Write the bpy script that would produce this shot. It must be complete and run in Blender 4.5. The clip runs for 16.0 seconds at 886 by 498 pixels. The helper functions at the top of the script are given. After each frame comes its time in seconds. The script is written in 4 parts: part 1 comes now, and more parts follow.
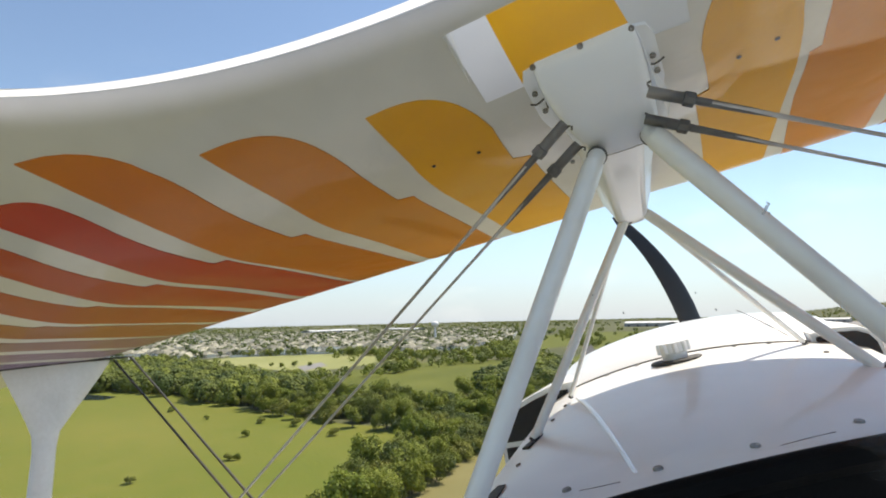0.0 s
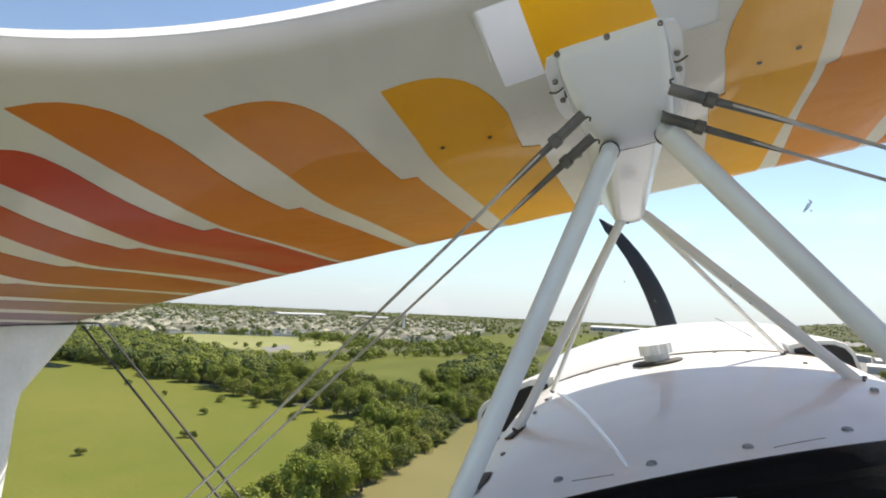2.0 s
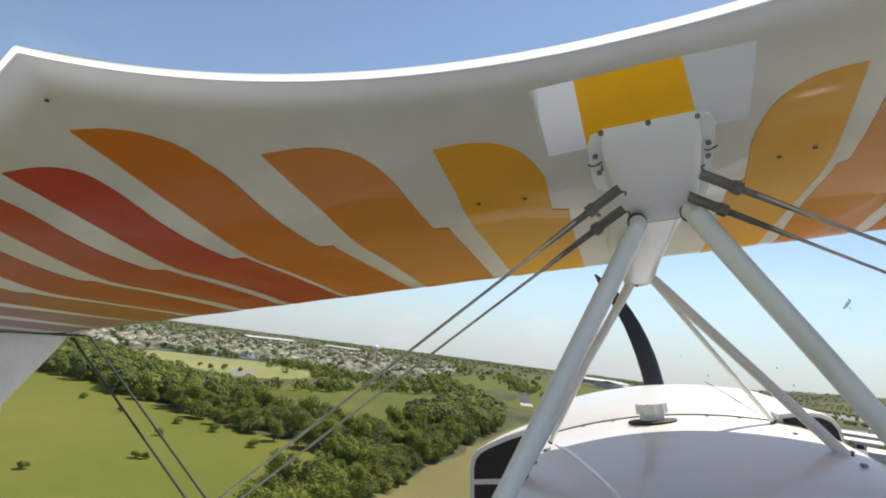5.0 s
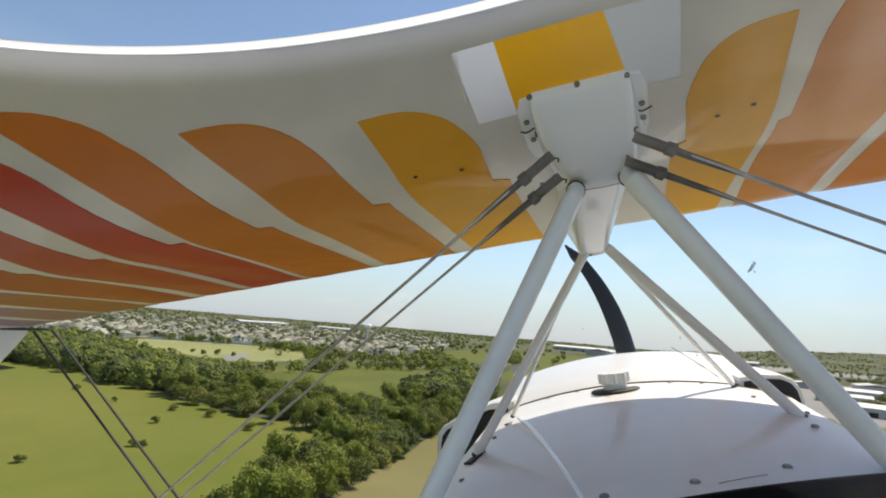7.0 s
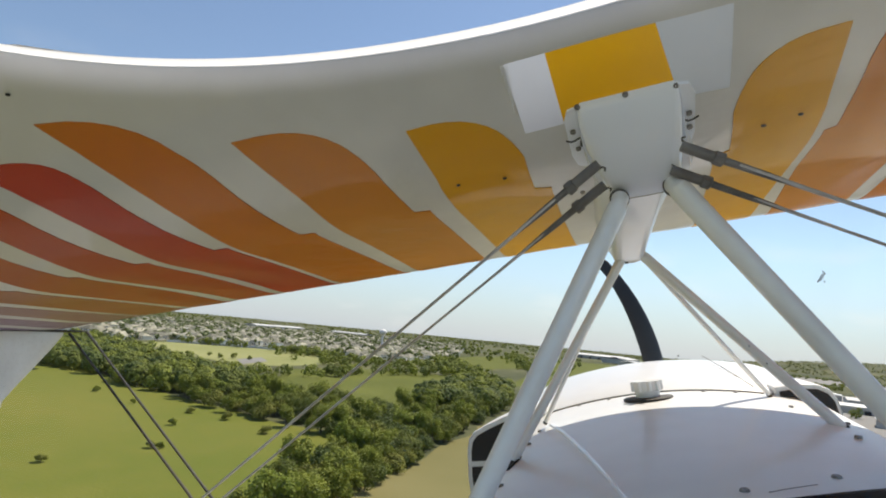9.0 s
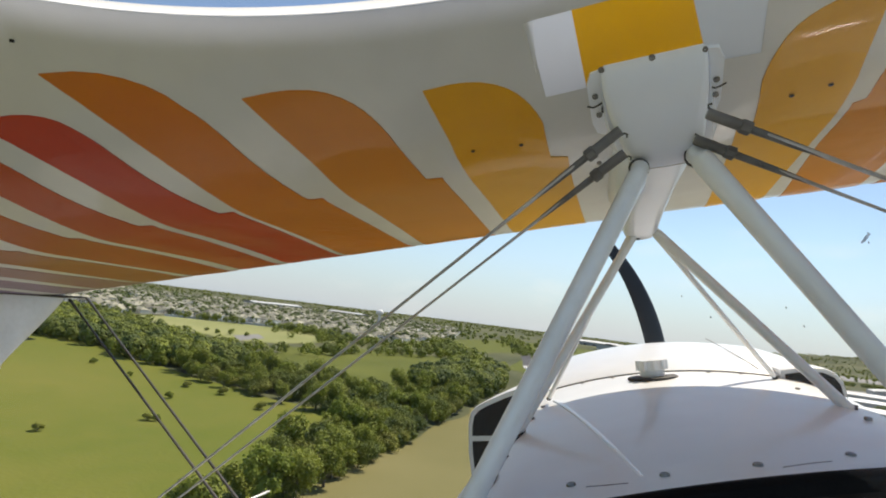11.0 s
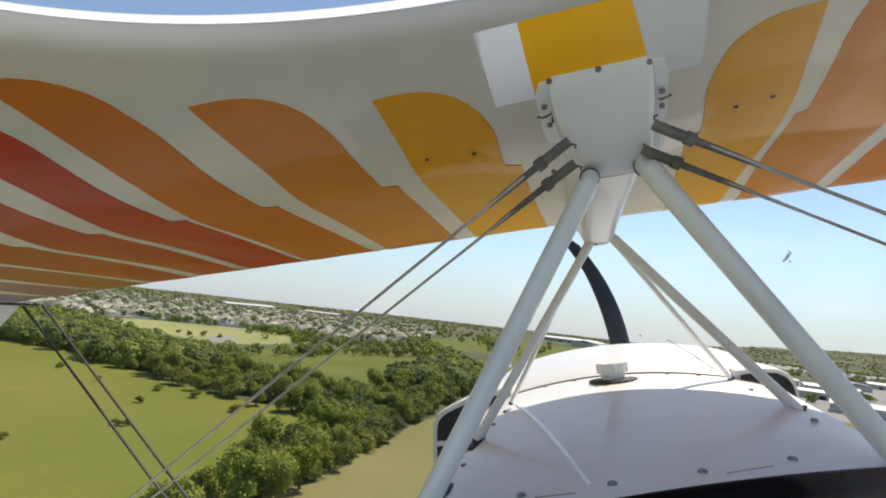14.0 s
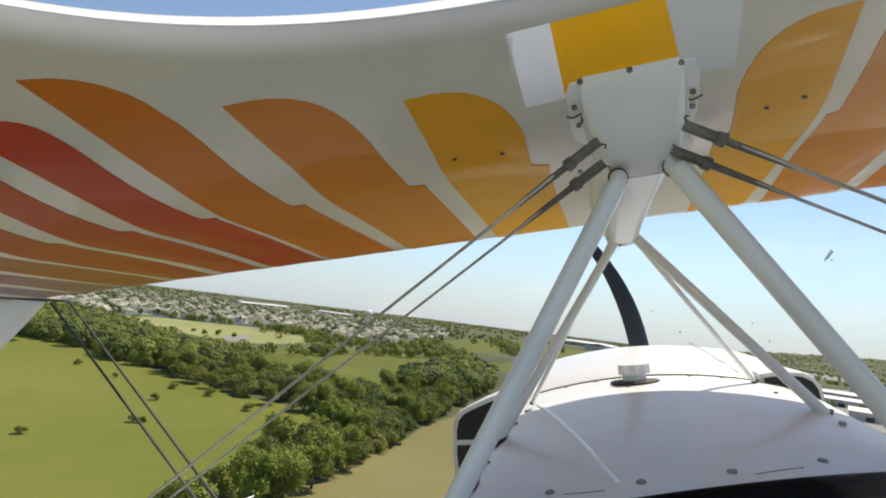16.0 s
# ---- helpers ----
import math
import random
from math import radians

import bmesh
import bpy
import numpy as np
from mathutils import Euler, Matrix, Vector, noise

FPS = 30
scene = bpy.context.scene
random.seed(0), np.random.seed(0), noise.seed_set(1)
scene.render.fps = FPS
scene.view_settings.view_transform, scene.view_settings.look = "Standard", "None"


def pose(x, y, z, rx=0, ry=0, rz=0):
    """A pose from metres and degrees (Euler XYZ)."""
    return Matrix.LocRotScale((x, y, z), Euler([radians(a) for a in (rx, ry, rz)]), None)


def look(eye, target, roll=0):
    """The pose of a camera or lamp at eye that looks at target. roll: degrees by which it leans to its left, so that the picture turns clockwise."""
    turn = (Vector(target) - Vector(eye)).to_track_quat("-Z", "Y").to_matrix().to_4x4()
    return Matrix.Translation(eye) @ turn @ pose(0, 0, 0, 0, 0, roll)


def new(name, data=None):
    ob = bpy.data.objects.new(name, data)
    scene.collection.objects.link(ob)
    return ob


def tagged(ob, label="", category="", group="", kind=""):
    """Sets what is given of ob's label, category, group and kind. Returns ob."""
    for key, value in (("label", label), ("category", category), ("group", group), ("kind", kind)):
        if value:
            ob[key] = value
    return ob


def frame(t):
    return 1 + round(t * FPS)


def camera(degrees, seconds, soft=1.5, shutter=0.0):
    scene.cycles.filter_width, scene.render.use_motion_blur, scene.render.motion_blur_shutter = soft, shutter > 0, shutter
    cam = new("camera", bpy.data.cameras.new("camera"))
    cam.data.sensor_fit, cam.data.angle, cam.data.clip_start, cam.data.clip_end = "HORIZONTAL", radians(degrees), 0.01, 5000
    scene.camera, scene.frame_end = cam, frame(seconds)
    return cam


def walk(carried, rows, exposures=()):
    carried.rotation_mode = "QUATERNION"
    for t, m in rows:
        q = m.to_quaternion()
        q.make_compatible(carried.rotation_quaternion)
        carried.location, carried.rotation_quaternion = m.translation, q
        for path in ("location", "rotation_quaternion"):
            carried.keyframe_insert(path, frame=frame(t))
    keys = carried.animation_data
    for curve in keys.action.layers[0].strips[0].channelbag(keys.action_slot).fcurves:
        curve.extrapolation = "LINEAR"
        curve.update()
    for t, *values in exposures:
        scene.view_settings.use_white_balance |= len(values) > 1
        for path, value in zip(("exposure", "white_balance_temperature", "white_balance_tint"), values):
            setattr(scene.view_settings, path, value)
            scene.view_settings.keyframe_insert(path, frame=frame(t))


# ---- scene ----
SUN, SKY, EXPO, KELVIN = 4.2, 0.12, 0.29, 7300.0
ALT = 35.0
AIR = pose(0, 0, ALT, 1.5, -11.7, 0)      # the aircraft, in a shallow left bank
cam = camera(76.19, 16.0, soft=1.9)
ROWS = [
    (0.0, 0.0499, 0.0355, -0.0007, 24.91, 10.59, 12.55),
    (0.5, 0.0086, 0.0377, -0.0055, 20.05, 8.29, 7.20),
    (1.0, 0.0205, 0.0335, -0.0101, 23.53, 8.79, 9.68),
    (1.5, 0.0126, 0.0353, -0.0109, 23.76, 8.52, 9.82),
    (2.0, 0.0057, 0.0293, -0.0044, 21.54, 9.18, 8.69),
    (2.5, 0.0493, 0.0265, 0.0095, 21.12, 10.75, 11.50),
    (3.0, 0.0861, 0.0014, 0.0198, 20.19, 13.17, 12.48),
    (5.5, -0.0669, -0.0442, 0.0149, 18.37, 12.42, 3.31),
    (6.0, -0.0402, -0.0398, 0.0175, 18.79, 12.74, 5.32),
    (6.5, -0.0408, -0.0153, 0.0092, 17.69, 10.61, 3.40),
    (7.0, 0.0133, 0.0107, 0.0137, 17.86, 10.11, 6.78),
    (7.5, 0.0165, 0.0086, 0.0136, 17.90, 10.38, 7.06),
    (8.0, 0.0052, 0.0011, 0.0142, 19.02, 10.89, 7.62),
    (10.5, -0.0458, -0.0268, 0.0115, 19.15, 10.51, 4.00),
    (11.0, -0.0496, -0.0016, -0.0005, 18.93, 9.07, 4.52),
    (11.5, -0.0348, 0.0123, -0.0127, 20.69, 8.04, 6.49),
    (12.0, -0.0219, 0.0129, 0.0019, 19.17, 8.71, 6.72),
    (12.5, -0.0681, -0.0147, -0.0165, 20.52, 8.80, 2.82),
    (13.0, -0.0160, 0.0159, 0.0090, 15.44, 8.28, 3.76),
    (13.5, -0.0206, 0.0018, 0.0208, 15.78, 9.17, 4.28),
    (14.0, -0.0180, 0.0103, 0.0127, 16.56, 8.75, 5.30),
    (14.5, -0.0211, 0.0082, -0.0027, 19.64, 8.11, 6.25),
    (15.0, -0.0289, -0.0055, 0.0075, 18.17, 9.01, 4.56),
    (15.5, -0.0076, 0.0026, 0.0190, 17.78, 9.59, 7.03),
    (16.0, -0.0365, -0.0035, 0.0092, 17.82, 9.01, 4.64),
]
walk(cam, [(t, AIR @ pose(x, y, z, 90 + pitch, roll, yaw)) for t, x, y, z, yaw, pitch, roll in ROWS],
     exposures=[(t, EXPO + e, KELVIN, 10.0) for t, e in ((0.0, 0.33), (1.5, 0.37), (2.0, 0.37), (3.0, 0.11), (5.5, 0.05), (6.0, 0.0), (8.0, 0.11), (10.5, 0.03), (12.0, 0.2), (13.0, 0.27), (13.5, 0.12), (14.5, 0.13), (15.0, 0.18), (16.0, 0.12))])

# ---- light ----
to_sun = (AIR.to_3x3() @ Vector((0.50, 0.73, 1.0))).normalized()
sun_elev = math.asin(to_sun.z)
sun_az = math.atan2(to_sun.x, to_sun.y)
world = bpy.data.worlds.new("sky")
scene.world = world
world.use_nodes = True
wn, wl = world.node_tree.nodes, world.node_tree.links
sky = wn.new("ShaderNodeTexSky")
sky.sky_type = 'NISHITA'
sky.sun_disc = False
sky.sun_elevation = sun_elev
sky.sun_rotation = sun_az
sky.air_density, sky.dust_density, sky.ozone_density = 1.0, 0.1, 3.0
# a few soft clouds low over the horizon
tc = wn.new("ShaderNodeTexCoord")
mp = wn.new("ShaderNodeMapping")
mp.inputs["Scale"].default_value = (1.6, 1.6, 5.5)
cl = wn.new("ShaderNodeTexNoise")
cl.inputs["Scale"].default_value = 2.6
cl.inputs["Detail"].default_value = 7
cl.inputs["Roughness"].default_value = 0.55
rp = wn.new("ShaderNodeValToRGB")
rp.color_ramp.elements[0].position = 0.55
rp.color_ramp.elements[1].position = 0.70
rp.color_ramp.elements[1].color = (0.24, 0.24, 0.24, 1)
sx = wn.new("ShaderNodeSeparateXYZ")
band = wn.new("ShaderNodeMapRange")
band.inputs["From Min"].default_value = 0.42
band.inputs["From Max"].default_value = 0.10
mul = wn.new("ShaderNodeMath")
mul.operation = 'MULTIPLY'
mixc = wn.new("ShaderNodeMixRGB")
mixc.inputs["Color2"].default_value = (6.8, 7.0, 7.2, 1)
wl.new(tc.outputs["Generated"], mp.inputs["Vector"])
wl.new(mp.outputs["Vector"], cl.inputs["Vector"])
wl.new(cl.outputs["Fac"], rp.inputs["Fac"])
wl.new(tc.outputs["Generated"], sx.inputs["Vector"])
wl.new(sx.outputs["Z"], band.inputs["Value"])
wl.new(rp.outputs["Color"], mul.inputs[0])
wl.new(band.outputs["Result"], mul.inputs[1])
wl.new(mul.outputs["Value"], mixc.inputs["Fac"])
haze = wn.new("ShaderNodeMapRange")
haze.interpolation_type = 'SMOOTHSTEP'
haze.inputs["From Min"].default_value, haze.inputs["From Max"].default_value = 0.20, -0.02
haze.inputs["To Max"].default_value = 0.8
mixh = wn.new("ShaderNodeMixRGB")
mixh.inputs["Color2"].default_value = (2.6, 3.55, 4.9, 1)
wl.new(sx.outputs["Z"], haze.inputs["Value"])
wl.new(haze.outputs["Result"], mixh.inputs["Fac"])
wl.new(sky.outputs["Color"], mixh.inputs["Color1"])
wl.new(mixh.outputs["Color"], mixc.inputs["Color1"])
wl.new(mixc.outputs["Color"], wn["Background"].inputs["Color"])
wn["Background"].inputs["Strength"].default_value = SKY
sun_data = bpy.data.lights.new("sun", 'SUN')
sun_data.energy, sun_data.angle, sun_data.color = SUN, radians(0.53), (1.0, 0.95, 0.87)
sun = new("sun", sun_data)
sun.matrix_world = look((0, 0, 200), Vector((0, 0, 200)) - to_sun * 10)

# ---- materials ----
def material(name, base, dark=None, rough=0.5, metal=0.0, scale=4.0, fine=40.0, bump=0.0, bump_scale=60.0, spread=0.5,
             coat=0.0, coat_rough=0.14, spec=0.5, glow_through=0.0, per_object=0.0, per_island=0.0):
    """Two scales of variation between base and dark, with fine relief."""
    m = bpy.data.materials.new(name)
    m.use_nodes = True
    n, l = m.node_tree.nodes, m.node_tree.links
    b = n["Principled BSDF"]
    b.inputs["Roughness"].default_value = rough
    b.inputs["Metallic"].default_value = metal
    b.inputs["Coat Weight"].default_value = coat
    b.inputs["Coat Roughness"].default_value = coat_rough
    b.inputs["Specular IOR Level"].default_value = spec
    dark = dark or tuple(c * 0.8 for c in base)
    co = n.new("ShaderNodeTexCoord")
    big, small = n.new("ShaderNodeTexNoise"), n.new("ShaderNodeTexNoise")
    big.inputs["Scale"].default_value, big.inputs["Detail"].default_value = scale, 6
    small.inputs["Scale"].default_value, small.inputs["Detail"].default_value = fine, 4
    l.new(co.outputs["Object"], big.inputs["Vector"])
    l.new(co.outputs["Object"], small.inputs["Vector"])
    add = n.new("ShaderNodeMath")
    add.operation = 'ADD'
    half = n.new("ShaderNodeMath")
    half.operation, half.inputs[1].default_value = 'MULTIPLY', 0.5
    l.new(small.outputs["Fac"], half.inputs[0])
    l.new(big.outputs["Fac"], add.inputs[0])
    l.new(half.outputs["Value"], add.inputs[1])
    value = add.outputs["Value"]
    if per_object or per_island:
        info = n.new("ShaderNodeObjectInfo") if per_object else n.new("ShaderNodeNewGeometry")
        rnd = info.outputs["Random"] if per_object else info.outputs["Random Per Island"]
        k = n.new("ShaderNodeMath")
        k.operation = 'MULTIPLY_ADD'
        k.inputs[1].default_value = per_object or per_island
        l.new(rnd, k.inputs[0])
        l.new(value, k.inputs[2])
        value = k.outputs["Value"]
    r = n.new("ShaderNodeMapRange")
    mid = 0.75 + (per_object or per_island) * 0.5
    r.inputs["From Min"].default_value, r.inputs["From Max"].default_value = mid - 0.5 * spread, mid + 0.5 * spread
    l.new(value, r.inputs["Value"])
    mx = n.new("ShaderNodeMixRGB")
    mx.inputs["Color1"].default_value, mx.inputs["Color2"].default_value = (*dark, 1), (*base, 1)
    l.new(r.outputs["Result"], mx.inputs["Fac"])
    l.new(mx.outputs["Color"], b.inputs["Base Color"])
    if bump:
        bn, bp = n.new("ShaderNodeTexNoise"), n.new("ShaderNodeBump")
        bn.inputs["Scale"].default_value, bn.inputs["Detail"].default_value = bump_scale, 5
        bp.inputs["Strength"].default_value, bp.inputs["Distance"].default_value = bump, 1.0 / bump_scale
        l.new(co.outputs["Object"], bn.inputs["Vector"])
        l.new(bn.outputs["Fac"], bp.inputs["Height"])
        l.new(bp.outputs["Normal"], b.inputs["Normal"])
    if glow_through:
        tr, ms = n.new("ShaderNodeBsdfTranslucent"), n.new("ShaderNodeMixShader")
        l.new(mx.outputs["Color"], tr.inputs["Color"])
        ms.inputs["Fac"].default_value = glow_through
        l.new(b.outputs["BSDF"], ms.inputs[1])
        l.new(tr.outputs["BSDF"], ms.inputs[2])
        l.new(ms.outputs["Shader"], n["Material Output"].inputs["Surface"])
    return m


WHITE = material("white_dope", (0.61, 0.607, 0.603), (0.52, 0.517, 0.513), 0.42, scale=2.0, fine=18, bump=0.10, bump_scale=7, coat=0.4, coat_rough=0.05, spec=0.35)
DECK = material("white_cowl_paint", (0.83, 0.86, 0.88), (0.72, 0.75, 0.77), 0.45, scale=1.7, fine=16, bump=0.02, bump_scale=10, coat=0.25, coat_rough=0.06)
STRUT = material("white_strut_paint", (0.89, 0.895, 0.89), (0.77, 0.77, 0.75), 0.35, scale=9, fine=70, coat=0.4)
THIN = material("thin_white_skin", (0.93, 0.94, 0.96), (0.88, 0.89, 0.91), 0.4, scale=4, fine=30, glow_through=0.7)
TOPSIDE = material("thin_top_fabric", (0.90, 0.90, 0.88), (0.86, 0.86, 0.84), 0.4, scale=4, fine=30, glow_through=0.88)
# dimmer, bluer copy of PANEL: the right panel's weaker light set in the material
PANEL2 = material("dimmed_white_panel", (0.72, 0.77, 0.85), (0.64, 0.69, 0.78), 0.4, scale=4, fine=30, glow_through=0.24)
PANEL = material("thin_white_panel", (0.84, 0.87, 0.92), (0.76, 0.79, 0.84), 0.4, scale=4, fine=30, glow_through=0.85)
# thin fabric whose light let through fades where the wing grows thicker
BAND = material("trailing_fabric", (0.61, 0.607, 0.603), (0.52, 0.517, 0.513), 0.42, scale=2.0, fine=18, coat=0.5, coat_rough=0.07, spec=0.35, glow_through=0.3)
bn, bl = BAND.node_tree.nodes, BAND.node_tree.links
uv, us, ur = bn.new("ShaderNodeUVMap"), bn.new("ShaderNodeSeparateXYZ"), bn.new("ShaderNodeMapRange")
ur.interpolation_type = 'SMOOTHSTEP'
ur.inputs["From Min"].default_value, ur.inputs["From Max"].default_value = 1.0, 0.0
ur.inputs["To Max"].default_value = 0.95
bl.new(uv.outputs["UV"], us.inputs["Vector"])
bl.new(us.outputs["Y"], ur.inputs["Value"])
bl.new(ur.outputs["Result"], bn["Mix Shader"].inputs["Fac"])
THINY = material("thin_yellow_skin", (0.86, 0.46, 0.01), (0.76, 0.38, 0.005), 0.4, scale=4, fine=30, glow_through=0.85)
def paint(name, c, coat=0.12):
    return material(name, c, tuple(v * 0.86 for v in c), 0.45, scale=3.0, fine=20, bump=0.09, bump_scale=6, coat=coat, coat_rough=0.07, spec=0.10)
PAINTS = [paint("yellow_paint", (0.72, 0.340, 0.0005), 0.25), paint("amber_paint", (0.60, 0.197, 0.001), 0.3), paint("orange_paint", (0.58, 0.164, 0.001)),
          paint("red_paint", (0.48, 0.045, 0.006)), paint("rust_paint", (0.46, 0.075, 0.006)), paint("russet_paint", (0.42, 0.10, 0.008)),
          paint("brown_paint", (0.36, 0.13, 0.03)), paint("mauve_paint", (0.30, 0.16, 0.14)), paint("lilac_paint", (0.27, 0.18, 0.24)),
          paint("violet_paint", (0.22, 0.16, 0.27))]
# white paint with the blue of the skylight put into its colour
PYLON = material("sky_tinted_white_paint", (0.84, 0.88, 0.97), (0.76, 0.795, 0.88), 0.4, scale=2.2, fine=16, bump=0.02, bump_scale=10, coat=0.5, coat_rough=0.05)
# gloss for the raised bead that imitates a light streak on the deck
GLOSS = material("streak_gloss", (0.92, 0.92, 0.92), (0.88, 0.88, 0.88), 0.3, scale=9, fine=70, coat=0.6, coat_rough=0.12)
STEEL = material("wire_steel", (0.58, 0.57, 0.55), (0.36, 0.35, 0.34), 0.38, 0.6, scale=20, fine=120)
DARKWIRE = material("dark_wire", (0.10, 0.095, 0.085), (0.05, 0.048, 0.045), 0.45, 0.6, scale=20, fine=120)
SLEEVE = material("fitting_grey", (0.20, 0.19, 0.18), (0.09, 0.085, 0.08), 0.5, 0.4, scale=25, fine=150)
SCREW = material("screw_steel", (0.30, 0.29, 0.28), (0.12, 0.115, 0.11), 0.42, 0.8, scale=60, fine=300)
BLACK = material("black_vinyl", (0.006, 0.006, 0.0065), (0.004, 0.004, 0.0045), 0.85, scale=20, fine=200, bump=0.2, bump_scale=300, spec=0.12)
VOID = material("dark_opening", (0.01, 0.01, 0.011), None, 0.7, scale=8)
BLADE = material("black_blade_paint", (0.022, 0.024, 0.026), (0.014, 0.015, 0.016), 0.45, scale=6, fine=60)
RUBBER = material("dark_seal", (0.035, 0.033, 0.03), None, 0.7, scale=30)
SEAM = material("grey_seam", (0.30, 0.29, 0.28), (0.18, 0.18, 0.17), 0.6, scale=30)
LABEL = material("label_white", (0.62, 0.62, 0.62), (0.5, 0.5, 0.5), 0.5, scale=40)
INK = material("label_ink", (0.03, 0.03, 0.04), None, 0.6, scale=40)

# ---- building helpers ----
U = 0.56        # metres in one fitted unit of the aircraft


def part(name, bm, mat, parent=None, label="", scale=U, smooth=True, mesh=None):
    if mesh is None:
        if scale != 1:
            bmesh.ops.scale(bm, vec=(scale,) * 3, verts=bm.verts)
        bmesh.ops.recalc_face_normals(bm, faces=bm.faces)
        mesh = bpy.data.meshes.new(name)
        bm.to_mesh(mesh)
        bm.free()
        mesh.materials.append(mat)
        for p in mesh.polygons:
            p.use_smooth = smooth
        if smooth:
            mesh.set_sharp_from_angle(angle=radians(38))
    ob = new(name, mesh)
    if parent:
        ob.parent = parent
    if label:
        tagged(ob, label)
    return ob


def thing(name, label, category, at=None, group="", kind=""):
    ob = new(name)
    if at is not None:
        ob.matrix_world = at
    return tagged(ob, label, category, group, kind)


def loft(rings, closed=True, caps=True):
    """A skin over rings of equally many points."""
    bm = bmesh.new()
    vs = [[bm.verts.new(p) for p in r] for r in rings]
    n = len(rings[0])
    for a, b in zip(vs, vs[1:]):
        for i in range(n if closed else n - 1):
            j = (i + 1) % n
            bm.faces.new((a[i], a[j], b[j], b[i]))
    if caps and closed:
        bm.faces.new(vs[0][::-1])
        bm.faces.new(vs[-1])
    return bm


def tube(points, radii, sides=14, flat=1.0, along=(0, 1, 0)):
    """A tube through points; flat > 1 makes it longer along the given axis."""
    rings = []
    pts = [Vector(p) for p in points]
    for i, p in enumerate(pts):
        d = (pts[min(i + 1, len(pts) - 1)] - pts[max(i - 1, 0)]).normalized()
        a = Vector(along) - d * Vector(along).dot(d)
        a = a.normalized() if a.length > 1e-4 else d.orthogonal().normalized()
        b = d.cross(a)
        r = radii[i] if isinstance(radii, (list, tuple)) else radii
        rings.append([p + a * (math.cos(2 * math.pi * k / sides) * r * flat) + b * (math.sin(2 * math.pi * k / sides) * r) for k in range(sides)])
    return loft(rings)


def box(x0, x1, y0, y1, z0, z1, bevel=0.0, segments=2):
    bm = bmesh.new()
    bmesh.ops.create_cube(bm, size=1)
    for v in bm.verts:
        v.co = ((x0 + x1) / 2 + v.co.x * (x1 - x0), (y0 + y1) / 2 + v.co.y * (y1 - y0), (z0 + z1) / 2 + v.co.z * (z1 - z0))
    if bevel:
        bmesh.ops.bevel(bm, geom=list(bm.edges), offset=bevel, segments=segments, affect='EDGES', profile=0.6)
    return bm


def disc(centre, normal, r, h, sides=16, dome=0.3):
    """A low domed disc, such as a screw head, standing on its centre."""
    n = Vector(normal).normalized()
    a = n.orthogonal().normalized()
    b = n.cross(a)
    c = Vector(centre)
    rings = []
    for rr, hh in ((r, -h * 0.3), (r, h * (1 - dome)), (r * 0.8, h), (r * 0.25, h), (r * 0.2, h * 0.6)):
        rings.append([c + n * hh + a * (rr * math.cos(2 * math.pi * k / sides)) + b * (rr * math.sin(2 * math.pi * k / sides)) for k in range(sides)])
    return loft(rings)


# ---- the aircraft ----
plane = thing("biplane", "white sport biplane with yellow, orange and red feathered wing, flying", "aircraft", AIR)


def z_low(y):
    """Underside of the upper wing."""
    if y < 1.65:
        return 0.47 + 0.5 * (1.65 - y) ** 2
    if y < 2.45:
        return 0.47
    s = min(1.0, (y - 2.45) / 0.45)
    return 0.62 - 0.15 * math.sqrt(max(0.0, 1 - s ** 2.6))


def y_trail(x):
    x = abs(x)
    return 1.03 - 0.133 * x * x if x < 1.39 else min(0.82, 0.774 + (x - 1.39) * 0.25)


def z_up(x, y):
    t = y_trail(x)
    s = max(0.0, min(1.0, (y - t) / (2.9 - t)))
    zt = z_low(t) + 0.006
    return (zt * (1 - s) + 0.62 * s) + 0.24 * math.sin(math.pi * s ** 0.8) * (1 - 0.2 * s)


TIP = 5.3
HOLE_X, HOLE_Y0, HOLE_Y1 = 0.225, 1.085, 1.27
half = [0, 0.075, 0.15, HOLE_X, 0.30] + [0.3 + 0.065 * k for k in range(1, 17)] + [1.385, 1.395] + [1.395 + 0.065 * k for k in range(1, 40)] + [4.1, 4.4, 4.8, 5.1, TIP]
xs = sorted({round(sg * q, 4) for sg in (-1, 1) for q in half})
ys_abs = [HOLE_Y0, 1.15, 1.21, HOLE_Y1, 1.34, 1.42, 1.5, 1.58, 1.66, 1.8, 2.0, 2.2, 2.38, 2.45, 2.52, 2.6, 2.68, 2.75, 2.81, 2.86, 2.89, 2.9]


def chord_rows(x):
    t = y_trail(x)
    return [t, t + (HOLE_Y0 - t) * 0.3, t + (HOLE_Y0 - t) * 0.65] + ys_abs


def wing_skin(height, top, rows):
    """rows: which strips along the span to lay, counted from the trailing edge."""
    bm = bmesh.new()
    uv = bm.loops.layers.uv.new("UVMap")
    grid = [[bm.verts.new((x, y, height(x, y))) for y in chord_rows(x)] for x in xs]
    for i in range(len(xs) - 1):
        for j in rows:
            if not top and abs(xs[i] + xs[i + 1]) / 2 < HOLE_X and 3 <= j < 6:
                continue
            f = bm.faces.new((grid[i][j], grid[i + 1][j], grid[i + 1][j + 1], grid[i][j + 1]))
            for lp in f.loops:
                lp[uv].uv = (lp.vert.co.x, (lp.vert.co.y - y_trail(lp.vert.co.x)) / (0.06 + 0.02 * abs(lp.vert.co.x)))
    bmesh.ops.delete(bm, geom=[v for v in bm.verts if not v.link_faces], context='VERTS')
    return bm


